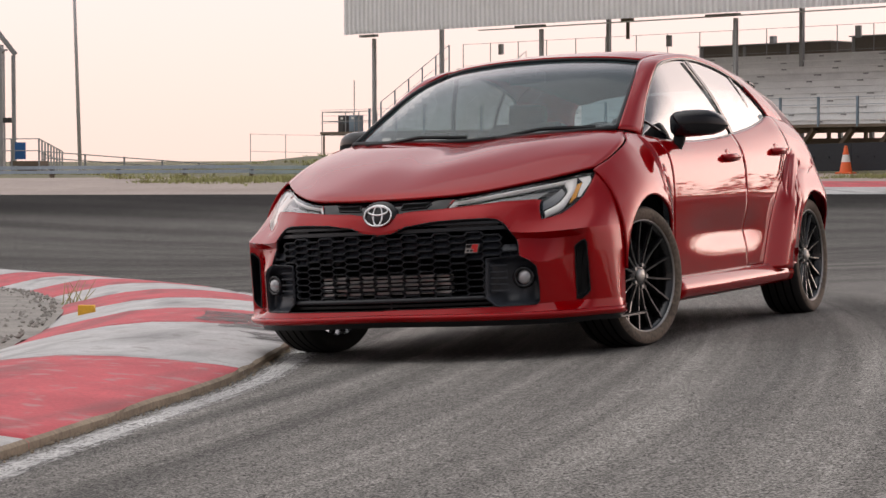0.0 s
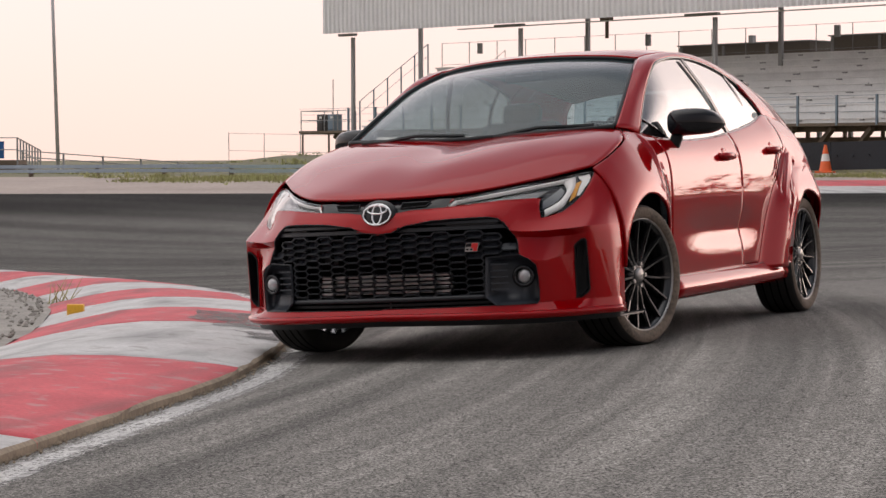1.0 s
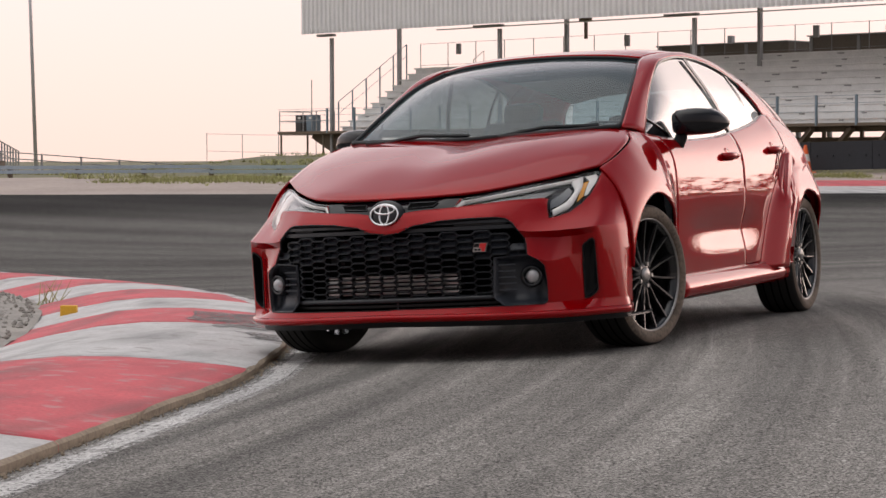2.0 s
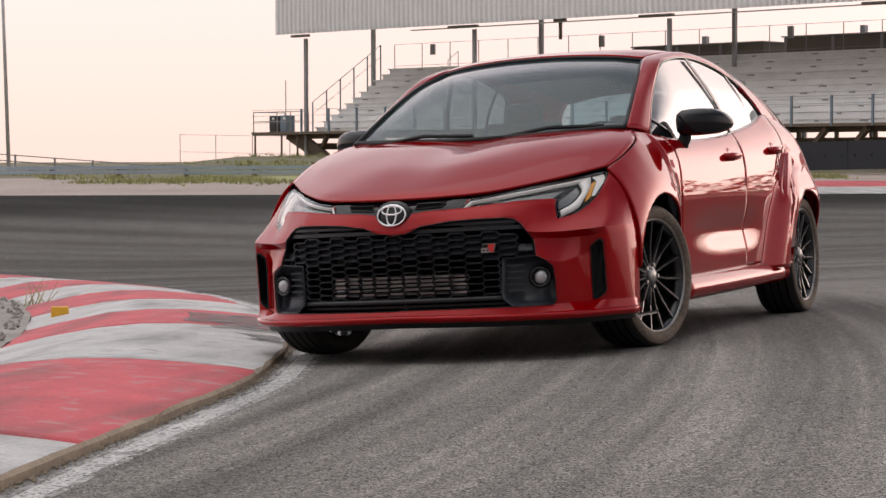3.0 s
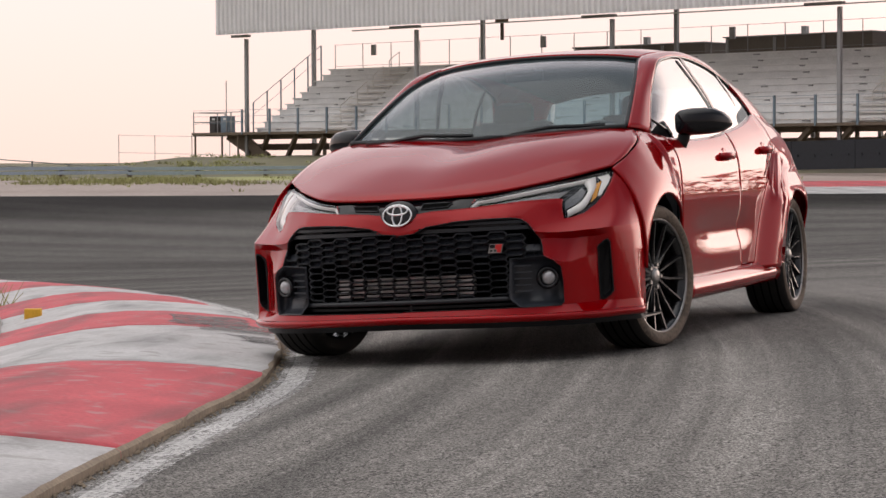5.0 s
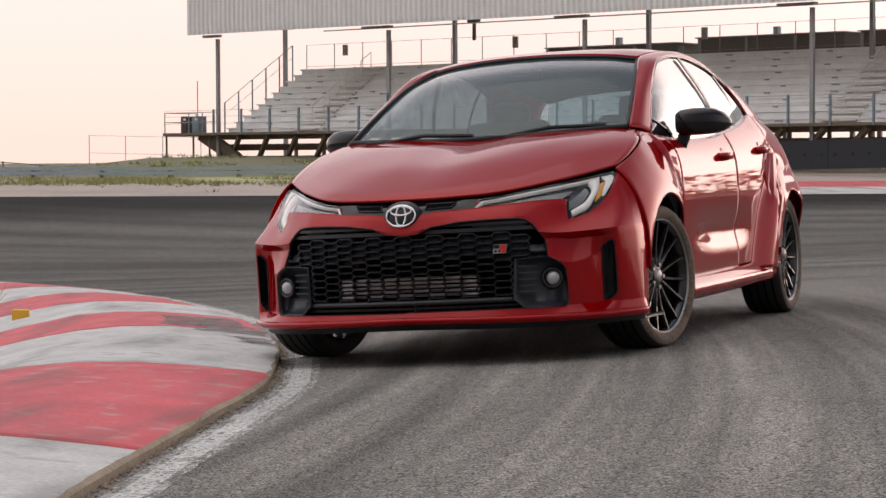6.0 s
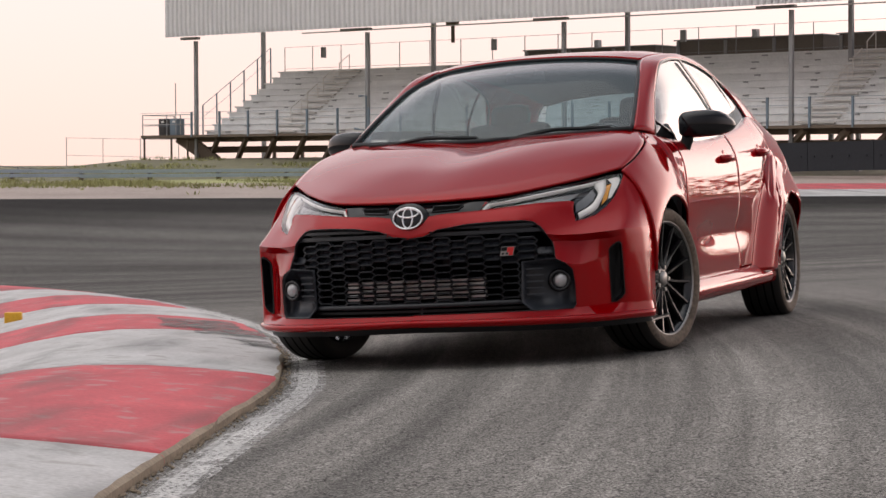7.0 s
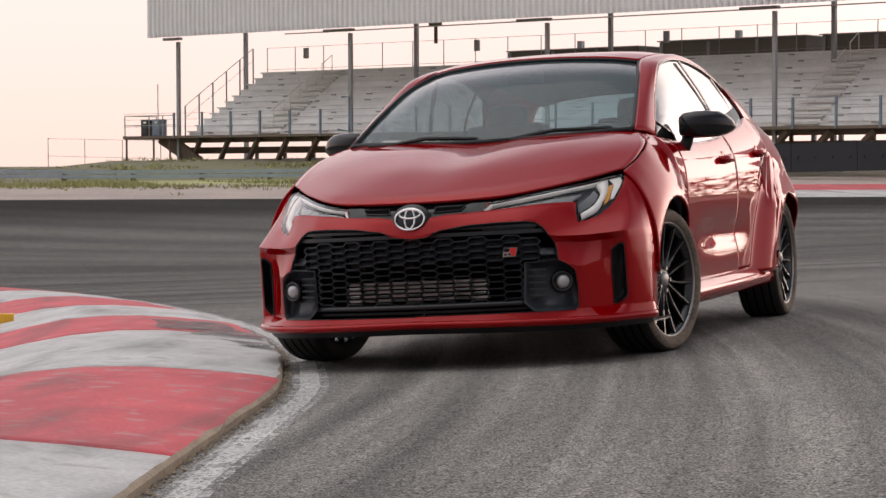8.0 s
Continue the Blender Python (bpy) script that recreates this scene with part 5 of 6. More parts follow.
# door mirrors
for s in (1, -1):
    mir = part("mirror", bmesh.new(), GLOSS_BLACK, car, "gloss black door mirror", smooth=True)
    rings = []
    bm = bmesh.new()
    for x, w, h, zc, yc in ((0.806, 0.012, 0.020, 1.030, 0.70), (0.812, 0.050, 0.046, 1.030, 0.705), (0.835, 0.080, 0.062, 1.030, 0.71), (0.885, 0.090, 0.066, 1.032, 0.72), (0.940, 0.088, 0.065, 1.033, 0.735), (0.990, 0.078, 0.060, 1.031, 0.75), (1.025, 0.060, 0.045, 1.027, 0.765), (1.050, 0.036, 0.024, 1.022, 0.78), (1.060, 0.010, 0.008, 1.020, 0.79)):
        ring_v = []
        for a in np.linspace(0, 2 * math.pi, 20, endpoint=False):
            c, d = math.cos(a), math.sin(a)
            ring_v.append(bm.verts.new((x * s, yc + w * np.sign(c) * abs(c) ** 0.6, zc + h * np.sign(d) * abs(d) ** 0.6)))
        rings.append(ring_v)
    for p, q in zip(rings, rings[1:]):
        for k in range(20):
            bm.faces.new((p[k], p[(k + 1) % 20], q[(k + 1) % 20], q[k]))
    bm.faces.new(rings[0])
    bm.faces.new(rings[-1])
    bmesh.ops.recalc_face_normals(bm, faces=bm.faces[:])
    bm.to_mesh(mir.data)
    bm.free()
    mir.data.shade_smooth()
    bm = bmesh.new()
    tube([(0.800 * s, 0.70, 0.895), (0.822 * s, 0.70, 0.915), (0.838 * s, 0.705, 0.955), (0.850 * s, 0.715, 1.0)], 0.030, 12, bm=bm)
    part("mirror_arm", bm, BLACK_PLASTIC, mir, smooth=True)
    bm = bmesh.new()
    box(bm, (0.84 * s, 0.800, 0.985), (1.0 * s, 0.826, 1.078), bevel=0.004)
    part("mirror_glass", bm, CHROME, mir)

# wheels
def wheel(m):
    w = new("wheel")
    w.parent = car
    w.matrix_local = m
    tread = [(-0.10, 0.245), (-0.116, 0.28), (-0.114, 0.308), (-0.10, 0.3195), (-0.06, 0.3225), (0.06, 0.3225), (0.096, 0.3195), (0.110, 0.310)]
    bm = lathe(tread, 72)
    tyre = part("tyre", bm, RUBBER, w, "black low-profile tyre", smooth=True)
    bm = lathe([(0.110, 0.310), (0.1165, 0.300), (0.118, 0.284), (0.113, 0.268), (0.105, 0.2575), (0.09, 0.2555)], 72)
    part("sidewall", bm, DUSTY, tyre, "tan dust on the sidewall", smooth=True)
    # near-black bands proud of the tread paint the shade of its grooves
    bm = bmesh.new()
    for x in (-0.066, -0.022, 0.022, 0.066):
        lathe([(x - 0.005, 0.3218), (x - 0.004, 0.3236), (x + 0.004, 0.3236), (x + 0.005, 0.3218)], 48, bm=bm)
    part("groove_shade", bm, VOID, tyre)
    bm = lathe([(-0.11, 0.238), (-0.03, 0.230), (0.06, 0.233), (0.086, 0.245), (0.092, 0.251), (0.098, 0.2585), (0.103, 0.260)], 72)
    rim = part("rim", bm, RIM, w, "gloss black multi-spoke alloy wheel", smooth=True)
    bm = lathe([(0.0985, 0.2600), (0.1055, 0.2580), (0.1055, 0.2535), (0.0985, 0.251)], 72)
    part("rim_edge", bm, RIM_EDGE, rim, smooth=True)
    for k in range(15):
        a = 2 * math.pi * k / 15 + (0.07 if k % 3 == 1 else -0.07 if k % 3 == 2 else 0)
        a2 = 2 * math.pi * k / 15
        bm = bmesh.new()
        ins, mids, outs = 0.045, 0.14, 0.250
        secs = []
        for r_, hw, x_ in ((ins, 0.011, 0.075), (mids, 0.009, 0.078), (outs, 0.0085, 0.094)):
            aa = a + (a2 - a) * (r_ - ins) / (outs - ins)
            rad, tan = Vector((0, math.sin(aa), math.cos(aa))), Vector((0, math.cos(aa), -math.sin(aa)))
            ctr = rad * r_
            secs.append([bm.verts.new(ctr + tan * (hw * f) + Vector((x_ + dx, 0, 0))) for f, dx in ((-1, -0.012), (-0.45, 0), (0.45, 0), (1, -0.012), (0.8, -0.045), (-0.8, -0.045))])
        for p, q in zip(secs, secs[1:]):
            for j in range(6):
                bm.faces.new((p[j], p[(j + 1) % 6], q[(j + 1) % 6], q[j]))
        part("spoke", bm, RIM, rim)
    bm = lathe([(0.03, 0.07), (0.06, 0.068), (0.072, 0.055), (0.076, 0.034), (0.070, 0.0)], 36)
    part("hub", bm, RIM, rim, smooth=True)
    bm = lathe([(0.072, 0.033), (0.084, 0.031), (0.088, 0.022), (0.088, 0.0)], 30)
    part("centre_cap", bm, STEEL, rim, "steel grey centre cap", smooth=True)
    for k in range(5):
        a = 2 * math.pi * (k + 0.3) / 5
        c = Vector((0.066, 0.052 * math.sin(a), 0.052 * math.cos(a)))
        part("wheel_nut", rod(bmesh.new(), c, c + Vector((0.016, 0, 0)), 0.009, 8), STEEL, rim)
    bm = lathe([(0.0, 0.09), (0.0, 0.178), (-0.025, 0.178), (-0.025, 0.09)], 48)
    part("brake_disc", bm, STEEL, w)
    bm = bmesh.new()
    for k in range(6):
        a0 = 1.2 + 0.11 * k
        box(bm, (-0.045, -0.022, 0.12), (0.022, 0.022, 0.195), Matrix.Rotation(a0, 4, 'X'), bevel=0.004)
    part("brake_caliper", bm, CABINET, w)
    return w


STEER = 12
wheel(pose(0.797, 0.0, 0.3225, 0, 0, -STEER))
wheel(pose(0.805, 2.64, 0.3225))
wheel(pose(-0.797, 0.0, 0.3225, 0, 0, 180 - STEER))
wheel(pose(-0.805, 2.64, 0.3225, 0, 0, 180))

# tail: hatch, rear glass, bumper, lamps, spoiler
TAIL = [
    [(0, 2.985, 1.335), (0.3, 2.96, 1.325), (0.53, 2.89, 1.285)],
    [(0, 3.16, 1.20), (0.33, 3.13, 1.19), (0.60, 3.04, 1.15)],
    [(0, 3.33, 1.03), (0.36, 3.30, 1.02), (0.69, 3.18, 1.01)],
]
panel("rear_glass", full(TAIL, 30, 16), WINDSHIELD, thick=0.0, flip=True).visible_shadow = False
LOWER = [
    [(0, 3.335, 1.025), (0.36, 3.305, 1.015), (0.69, 3.20, 1.005)],
    [(0, 3.42, 0.93), (0.38, 3.40, 0.92), (0.72, 3.29, 0.91)],
    [(0, 3.42, 0.70), (0.40, 3.41, 0.70), (0.78, 3.30, 0.70)],
    [(0, 3.48, 0.52), (0.42, 3.465, 0.52), (0.80, 3.33, 0.52)],
    [(0, 3.44, 0.28), (0.42, 3.43, 0.28), (0.78, 3.30, 0.28)],
]
panel("tailgate", full(LOWER, 36, 30), RED, flip=True)
g = full([[(0, 2.93, 1.352), (0.3, 2.91, 1.345), (0.52, 2.86, 1.315)], [(0, 3.14, 1.335), (0.3, 3.12, 1.33), (0.50, 3.05, 1.30)]], 24, 6)
panel("spoiler", g, GLOSS_BLACK, thick=0.02, flip=True)
TAIL_RED = BADGE_RED
for s in (1, -1):
    bm = bmesh.new()
    box(bm, (0.55 * s - 0.15, 3.28, 0.87), (0.55 * s + 0.15, 3.40, 0.94), bevel=0.015)
    part("tail_lamp", bm, TAIL_RED, car)

# cabin
part("underbody", boxes(((-0.70, -0.62, 0.17), (0.70, 0.45, 0.24)), ((-0.80, 0.40, 0.18), (0.80, 2.25, 0.30)), ((-0.42, 2.2, 0.20), (0.42, 3.3, 0.32))), VOID, car)
part("engine_block", boxes(((-0.42, -0.55, 0.24), (0.42, 0.1, 0.68))), VOID, car)
part("bulkhead", boxes(((-0.78, 0.16, 0.3), (0.78, 0.22, 0.93))), VOID, car)
part("boot_wall", boxes(((-0.70, 3.0, 0.3), (0.70, 3.05, 0.95))), VOID, car)
dash = patch([[(-0.74, 0.20, 0.955), (-0.35, 0.15, 0.972), (0.35, 0.15, 0.972), (0.74, 0.20, 0.955)], [(-0.74, 0.5, 0.97), (-0.35, 0.48, 0.99), (0.35, 0.48, 1.0), (0.74, 0.5, 0.97)], [(-0.74, 0.68, 0.90), (-0.35, 0.66, 0.92), (0.35, 0.66, 0.92), (0.74, 0.68, 0.90)], [(-0.74, 0.70, 0.6), (-0.35, 0.68, 0.6), (0.35, 0.68, 0.6), (0.74, 0.70, 0.6)]], 20, 16)
panel("dashboard", dash, BLACK_PLASTIC, thick=0.01, flip=True)
bm = tube([(0.36 + 0.18 * math.cos(a), 0.80 + 0.07 * math.sin(a), 0.90 + 0.16 * math.sin(a)) for a in np.linspace(0, 2 * math.pi, 30, endpoint=False)], 0.015, 8, closed=True)
box(bm, (0.31, 0.74, 0.86), (0.41, 0.79, 0.93), bevel=0.01)
part("steering_wheel", bm, BLACK_PLASTIC, car, smooth=True)
for x in (-0.36, 0.36):
    bm = bmesh.new()
    box(bm, (x - 0.24, 1.05, 0.36), (x + 0.24, 1.55, 0.56), bevel=0.05)
    box(bm, (-0.23, -0.07, 0), (0.23, 0.07, 0.62), Matrix.Translation((x, 1.52, 0.52)) @ Matrix.Rotation(radians(-14), 4, 'X'), bevel=0.05)
    box(bm, (-0.11, -0.05, 0.60), (0.11, 0.05, 0.74), Matrix.Translation((x, 1.52, 0.50)) @ Matrix.Rotation(radians(-12), 4, 'X'), bevel=0.04)
    part("front_seat", bm, SEAT, car, smooth=False)
bm = bmesh.new()
box(bm, (-0.64, 1.95, 0.36), (0.64, 2.35, 0.56), bevel=0.05)
box(bm, (-0.62, -0.07, 0), (0.62, 0.07, 0.56), Matrix.Translation((0, 2.42, 0.52)) @ Matrix.Rotation(radians(-18), 4, 'X'), bevel=0.05)
part("rear_seat", bm, SEAT, car)
bm = bmesh.new()
box(bm, (-0.10, -0.01, -0.03), (0.10, 0.02, 0.03), Matrix.Translation((0, 0.82, 1.315)), bevel=0.01)
box(bm, (-0.06, 0, 0.02), (0.06, 0.06, 0.06), Matrix.Translation((0, 0.80, 1.30)), bevel=0.01)
part("interior_mirror", bm, BLACK_PLASTIC, car)
part("headlining", sheet(full(ROOF_NET, 21, 12) - np.array((0, 0, 0.03)), 0.005), SEAT, car)
# ---- grandstand ----
E1 = Vector((0.942, -0.336, 0))      # along the stand
N1 = Vector((0.336, 0.942, 0))       # away from the track
S0 = Vector((-24.7, 47.6, 0))        # foot of the first front post
STAND = Matrix(((E1.x, N1.x, 0, S0.x), (E1.y, N1.y, 0, S0.y), (0, 0, 1, 0), (0, 0, 0, 1)))
DECK, ROOF = 1.72, 4.43
stand = thing("grandstand", "roofed grandstand with weathered aluminium benches on steel posts", "grandstand", STAND)
LEN = 34.0
for i in range(6):
    u = 6.37 * i
    bm = bmesh.new()
    box(bm, (u - 0.045, -0.045, 0.8), (u + 0.045, 0.045, ROOF - 0.1))
    box(bm, (u - (0.9 if i else 0.55), -0.07, ROOF - 0.05), (u + 0.1, 0.07, ROOF + 0.02))
    part("post", bm, POST, stand)
    bm = bmesh.new()
    box(bm, (u - 0.05, 2.65, 0.8), (u + 0.05, 2.75, ROOF + 0.4))
    part("post", bm, POST, stand)
bm = bmesh.new()
box(bm, (7.0, 2.45, ROOF + 0.16), (7.35, 2.6, ROOF + 0.3), bevel=0.01)
rod(bm, (7.17, 2.55, ROOF - 0.3), (7.17, 2.55, ROOF + 0.2), 0.05)
part("lamp_head", bm, BRACE, stand, "dark floodlight head under the roof edge")
# roof and corrugated fascia
bm = bmesh.new()
n = 800
prev = None
for i in range(n + 1):
    u = -0.60 + (LEN + 0.60) * i / n
    d = -0.62 + (0.02 if i % 4 < 2 else -0.02)
    row = [bm.verts.new((u, d, ROOF)), bm.verts.new((u, d, ROOF + 2.0))]
    if prev:
        bm.faces.new((prev[0], row[0], row[1], prev[1]))
    prev = row
part("fascia", bm, CORR, stand, "pale corrugated steel fascia")
bm = bmesh.new()
prof = ((-0.60, ROOF + 0.03), (3.2, ROOF + 0.75), (3.2, ROOF + 0.82), (-0.60, ROOF + 0.10))
ends = [[bm.verts.new((u, d, z)) for d, z in prof] for u in (-0.58, LEN)]
for k in range(4):
    bm.faces.new((ends[0][k], ends[0][(k + 1) % 4], ends[1][(k + 1) % 4], ends[1][k]))
bm.faces.new(ends[0])
bm.faces.new(ends[1])
part("roof", bm, CORR, stand)
part("purlin", boxes(((3.2, 0.9, ROOF + 0.02), (LEN, 0.94, ROOF + 0.05))), CORR, stand)
# deck, benches rising to the back, each a seat plank, a foot plank and a riser
bm = boxes(((-1.9, -0.35, DECK - 0.07), (LEN, 0.35, DECK)))
part("deck", bm, BRACE, stand, "dark steel walkway deck")
rng = random.Random(12)
ROWS, RISE, GO = 11, 0.170, 0.262
for k in range(ROWS):
    d0, z0 = 0.35 + GO * k, DECK + 0.12 + RISE * k
    u0 = -0.02 + 0.035 * k
    part("riser", boxes(((u0 + 0.06, d0 + 0.012, z0 - RISE + 0.010), (LEN, d0 + 0.028, z0 - 0.022))), BENCH, stand)
    u = u0
    while u < LEN:
        v = min(LEN, u + 5.3)
        part("bench", boxes(((u, d0 - 0.012, z0 - 0.018), (v - 0.012, d0 + 0.12, z0 + 0.018))), BENCH, stand)
        u = v
    part("foot_plank", boxes(((u0 + 0.04, d0 + 0.13, z0 - 0.012), (LEN, d0 + GO - 0.004, z0 + 0.006))), BENCH, stand)
    bm = bmesh.new()
    uu = u0 + rng.uniform(0.4, 1.3)
    while uu < LEN:
        box(bm, (uu, d0 - 0.022, z0 - 0.062), (uu + rng.uniform(0.10, 0.20), d0 + 0.03, z0 - 0.030))
        uu += rng.uniform(1.2, 1.9)
    tagged(part("bracket", bm, POST, stand), kind="stuff")
# raking braces below the deck
for i in range(30):
    u = 0.6 + 1.09 * i
    bm = bmesh.new()
    beam(bm, (u - 0.55, 0.45, 1.0), (u + 0.45, -0.20, DECK - 0.1), 0.11, 0.13)
    part("brace", bm, BRACE, stand)
    part("strut", boxes(((u + 0.06, 2.36, 0.8), (u + 0.14, 2.44, DECK + 1.2))), BRACE, stand)
bm = boxes(((-0.6, 0.5, 1.22), (LEN, 0.62, 1.40)), ((-0.6, 0.0, DECK - 0.2), (LEN, 0.12, DECK - 0.07)))
part("beam", bm, BRACE, stand)
# front rail posts and rails
for i in range(31):
    u = 0.16 + 1.09 * i
    part("rail_post", boxes(((u - 0.024, -0.37, DECK - 0.06), (u + 0.024, -0.32, DECK + 0.64))), RAIL_BLUE, stand)
for z in (0.25, 0.45, 0.62):
    part("rail", boxes(((-1.9, -0.335, DECK + z), (LEN, -0.328, DECK + z + 0.008))), RAIL_BLUE, stand)
# stepped end rail and the fence along the top row
bm = bmesh.new()
for k in range(6):
    d = 0.35 + 0.52 * k
    z = DECK + 0.12 + RISE * (d - 0.35) / GO
    rod(bm, (-0.10 + 0.03 * k, d, z - 0.3), (-0.10 + 0.03 * k, d, z + 0.72), 0.022, 6)
rod(bm, (-0.10, 0.35, DECK + 0.84), (0.05, 2.95, DECK + 2.53), 0.010, 6)
rod(bm, (-0.10, 0.35, DECK + 0.50), (0.05, 2.95, DECK + 2.19), 0.006, 6)
part("end_rail", bm, RAIL_BLUE, stand)
for i in range(31):
    u = 0.36 + 1.09 * i
    part("fence_post", rod(bmesh.new(), (u, 3.22, DECK + 1.7), (u, 3.22, DECK + 2.55), 0.013, 6), POST, stand)
for z in (1.92, 2.54):
    part("fence_rail", rod(bmesh.new(), (0.36, 3.22, DECK + z), (LEN, 3.22, DECK + z), 0.006, 6), POST, stand)
for u in (1.80, 7.97, 14.0):
    part("small_sign", boxes(((u, 3.18, DECK + 2.20), (u + 0.16, 3.24, DECK + 2.50))), POST, stand)
# white aisle handrails and half steps
for u in (2.55, 19.1):
    for k in range(4):
        d = 0.6 + 0.66 * k
        z = DECK + 0.12 + RISE * (d - 0.35) / GO
        bm = tube([(u + 0.5, d, z), (u + 0.5, d, z + 0.42), (u + 0.5, d + 0.42, z + 0.68), (u + 0.5, d + 0.42, z + 0.25)], 0.014, 6)
        part("handrail", bm, WHITE_BAND, stand)
    for k in range(2 * ROWS - 1):
        z = DECK + 0.05 + RISE * 0.5 * k
        part("aisle_step", boxes(((u, 0.27 + GO * 0.5 * k, z), (u + 0.95, 0.41 + GO * 0.5 * k, z + 0.03))), WHITE_BAND, stand)
# bent conduit in front of the seats
part("conduit", tube([(6.15, -0.1, DECK + 0.95), (6.4, -0.1, DECK + 0.95), (6.4, -0.1, DECK + 0.05), (6.0, -0.1, DECK + 0.1)], 0.03, 6), RAIL_BLUE, stand)
part("mast_stub", rod(bmesh.new(), (-0.62, -0.2, DECK), (-0.62, -0.2, DECK + 1.45), 0.014, 6), POST, stand)
# end platform with two cabinets
bm = boxes(((-1.9, -0.3, DECK - 0.09), (0.3, 1.0, DECK)))
part("platform", bm, BRACE, stand)
bm = bmesh.new()
for u, d in ((-1.88, -0.28), (-1.88, 0.95), (-0.9, -0.28), (-0.35, -0.28), (-0.9, 0.95)):
    rod(bm, (u, d, DECK), (u, d, DECK + 0.58), 0.016, 6)
for z in (0.3, 0.57):
    rod(bm, (-1.88, -0.28, DECK + z), (0.2, -0.28, DECK + z), 0.012, 6)
    rod(bm, (-1.88, -0.28, DECK + z), (-1.88, 0.95, DECK + z), 0.012, 6)
part("platform_rail", bm, POST, stand)
for u in (-1.85, -0.75, -0.1):
    part("platform_leg", rod(bmesh.new(), (u, -0.25, 0.7), (u, -0.25, DECK - 0.05), 0.03, 6), BRACE, stand)
part("brace", beam(bmesh.new(), (-0.75, 0, DECK - 0.1), (0.4, 0.2, 0.95), 0.1, 0.2), BRACE, stand)
part("brace", beam(bmesh.new(), (-0.3, 0, DECK - 0.1), (0.6, 0.2, 1.0), 0.16, 0.25), BRACE, stand)
for u, m in ((-1.74, CABINET), (-1.28, RAIL_BLUE)):
    box_m = STAND @ pose(u, 0.2, DECK + 0.001)
    cab = thing("electrical_cabinet", "grey steel electrical cabinet standing on the stand's end platform", "cabinet", box_m, group="cabinets on the platform")
    part("body", boxes(((0, 0, 0), (0.29, 0.3, 0.48)), bevel=0.012), m, cab)
    part("door", boxes(((0.03, -0.02, 0.04), (0.26, 0, 0.45)), bevel=0.005), m, cab)
    part("vent", boxes(((0.14, -0.03, 0.36), (0.24, -0.02, 0.42))), WHITE_BAND, cab)

# dark press boxes behind the upper rows
for u0, u1, lift in ((8.9, 13.05, 0.0), (13.7, 17.9, 0.09), (18.35, 22.6, 0.09), (23.1, 27.4, 0.09)):
    pb = thing("press_box", "dark brown panelled press box behind the top row", "press box", STAND @ pose(u0, 3.5, 0.20 + lift), group="press boxes")
    w = u1 - u0
    part("wall", boxes(((0, 0, DECK + 1.25), (w, 1.6, DECK + 1.95))), BOOTH, pb)
    for x in (0.1, w * 0.5, w - 0.2):
        part("leg", boxes(((x, 0.6, 0.2), (x + 0.1, 0.7, DECK + 1.25))), POST, pb)
    k = 0
    while k * 1.4 + 0.1 < w:
        part("mullion", boxes(((k * 1.4, -0.03, DECK + 1.4), (k * 1.4 + 0.09, 0, DECK + 1.93))), POST, pb)
        k += 1
    part("roof", boxes(((-0.05, -0.08, DECK + 1.95), (w + 0.05, 1.7, DECK + 1.98))), POST, pb)
    part("vent_stack", boxes(((w * 0.45, 0.5, DECK + 2.0), (w * 0.45 + 0.14, 0.64, DECK + 2.2))), POST, pb)

# ---- black rubber barrier in front of the stand, with a traffic cone ----
barrier = thing("belt_barrier", "black conveyor belt barrier bolted in sections before the stand", "barrier")
b0, b1 = Vector((*on_view(52.5, 5.0), 0.90)), Vector((*on_view(44.5, 14.5), 1.12))
for k in range(8):
    p, q = b0.lerp(b1, k / 8), b0.lerp(b1, (k + 0.992) / 8)
    bm = bmesh.new()
    beam(bm, p, q, 0.22, 0.62)
    part("belt", bm, BARRIER, barrier)
    bm = bmesh.new()
    for t in (0.1, 0.37, 0.63, 0.9):
        r = p.lerp(q, t) - N1 * 0.11
        rod(bm, r, r - N1 * 0.03, 0.025, 8)
    part("bolt", bm, BARRIER, barrier)


def traffic_cone(m):
    c = thing("traffic_cone", "orange traffic cone with a white band beside the barrier", "cone", m)
    part("base", boxes(((-0.19, -0.19, 0), (0.19, 0.19, 0.04)), bevel=0.01), ORANGE, c)
    for name, z0, r0, z1, r1, material in (("cone_body", 0.04, 0.14, 0.26, 0.10, ORANGE), ("band", 0.26, 0.101, 0.42, 0.07, WHITE_BAND), ("tip", 0.42, 0.069, 0.62, 0.03, ORANGE)):
        bm = bmesh.new()
        rod(bm, (0, 0, z0), (0, 0, z1), r0, 20, r1)
        part(name, bm, material, c, smooth=False)


cx, cy = on_view(50.1, 7.14)
traffic_cone(pose(cx, cy, ground_z(cx, cy) + 0.03))

# far kerb and pale apron on the other side of the track
bm = bmesh.new()
rows = []
for i in range(60):
    c = 3.2 + 0.6 * i
    row = []
    for s, h in ((40.7, 0.005), (42.6, 0.03), (44.6, 0.03), (50.4, 0.03)):
        x, y = on_view(s, c)
        row.append(bm.verts.new((x, y, ground_z(x, y) + h)))
    rows.append(row)
for a, b in zip(rows, rows[1:]):
    for k in range(3):
        bm.faces.new((a[k], a[k + 1], b[k + 1], b[k]))
apron = tagged(link_mesh("far_apron", bm, DIRT), "pale concrete apron beyond the far kerb", "pavement", kind="structure")
apron.data.materials.append(KERB_WHITE)
apron.data.materials.append(KERB_RED)
for f in apron.data.polygons:
    f.material_index = (1, 2, 0)[f.index % 3]

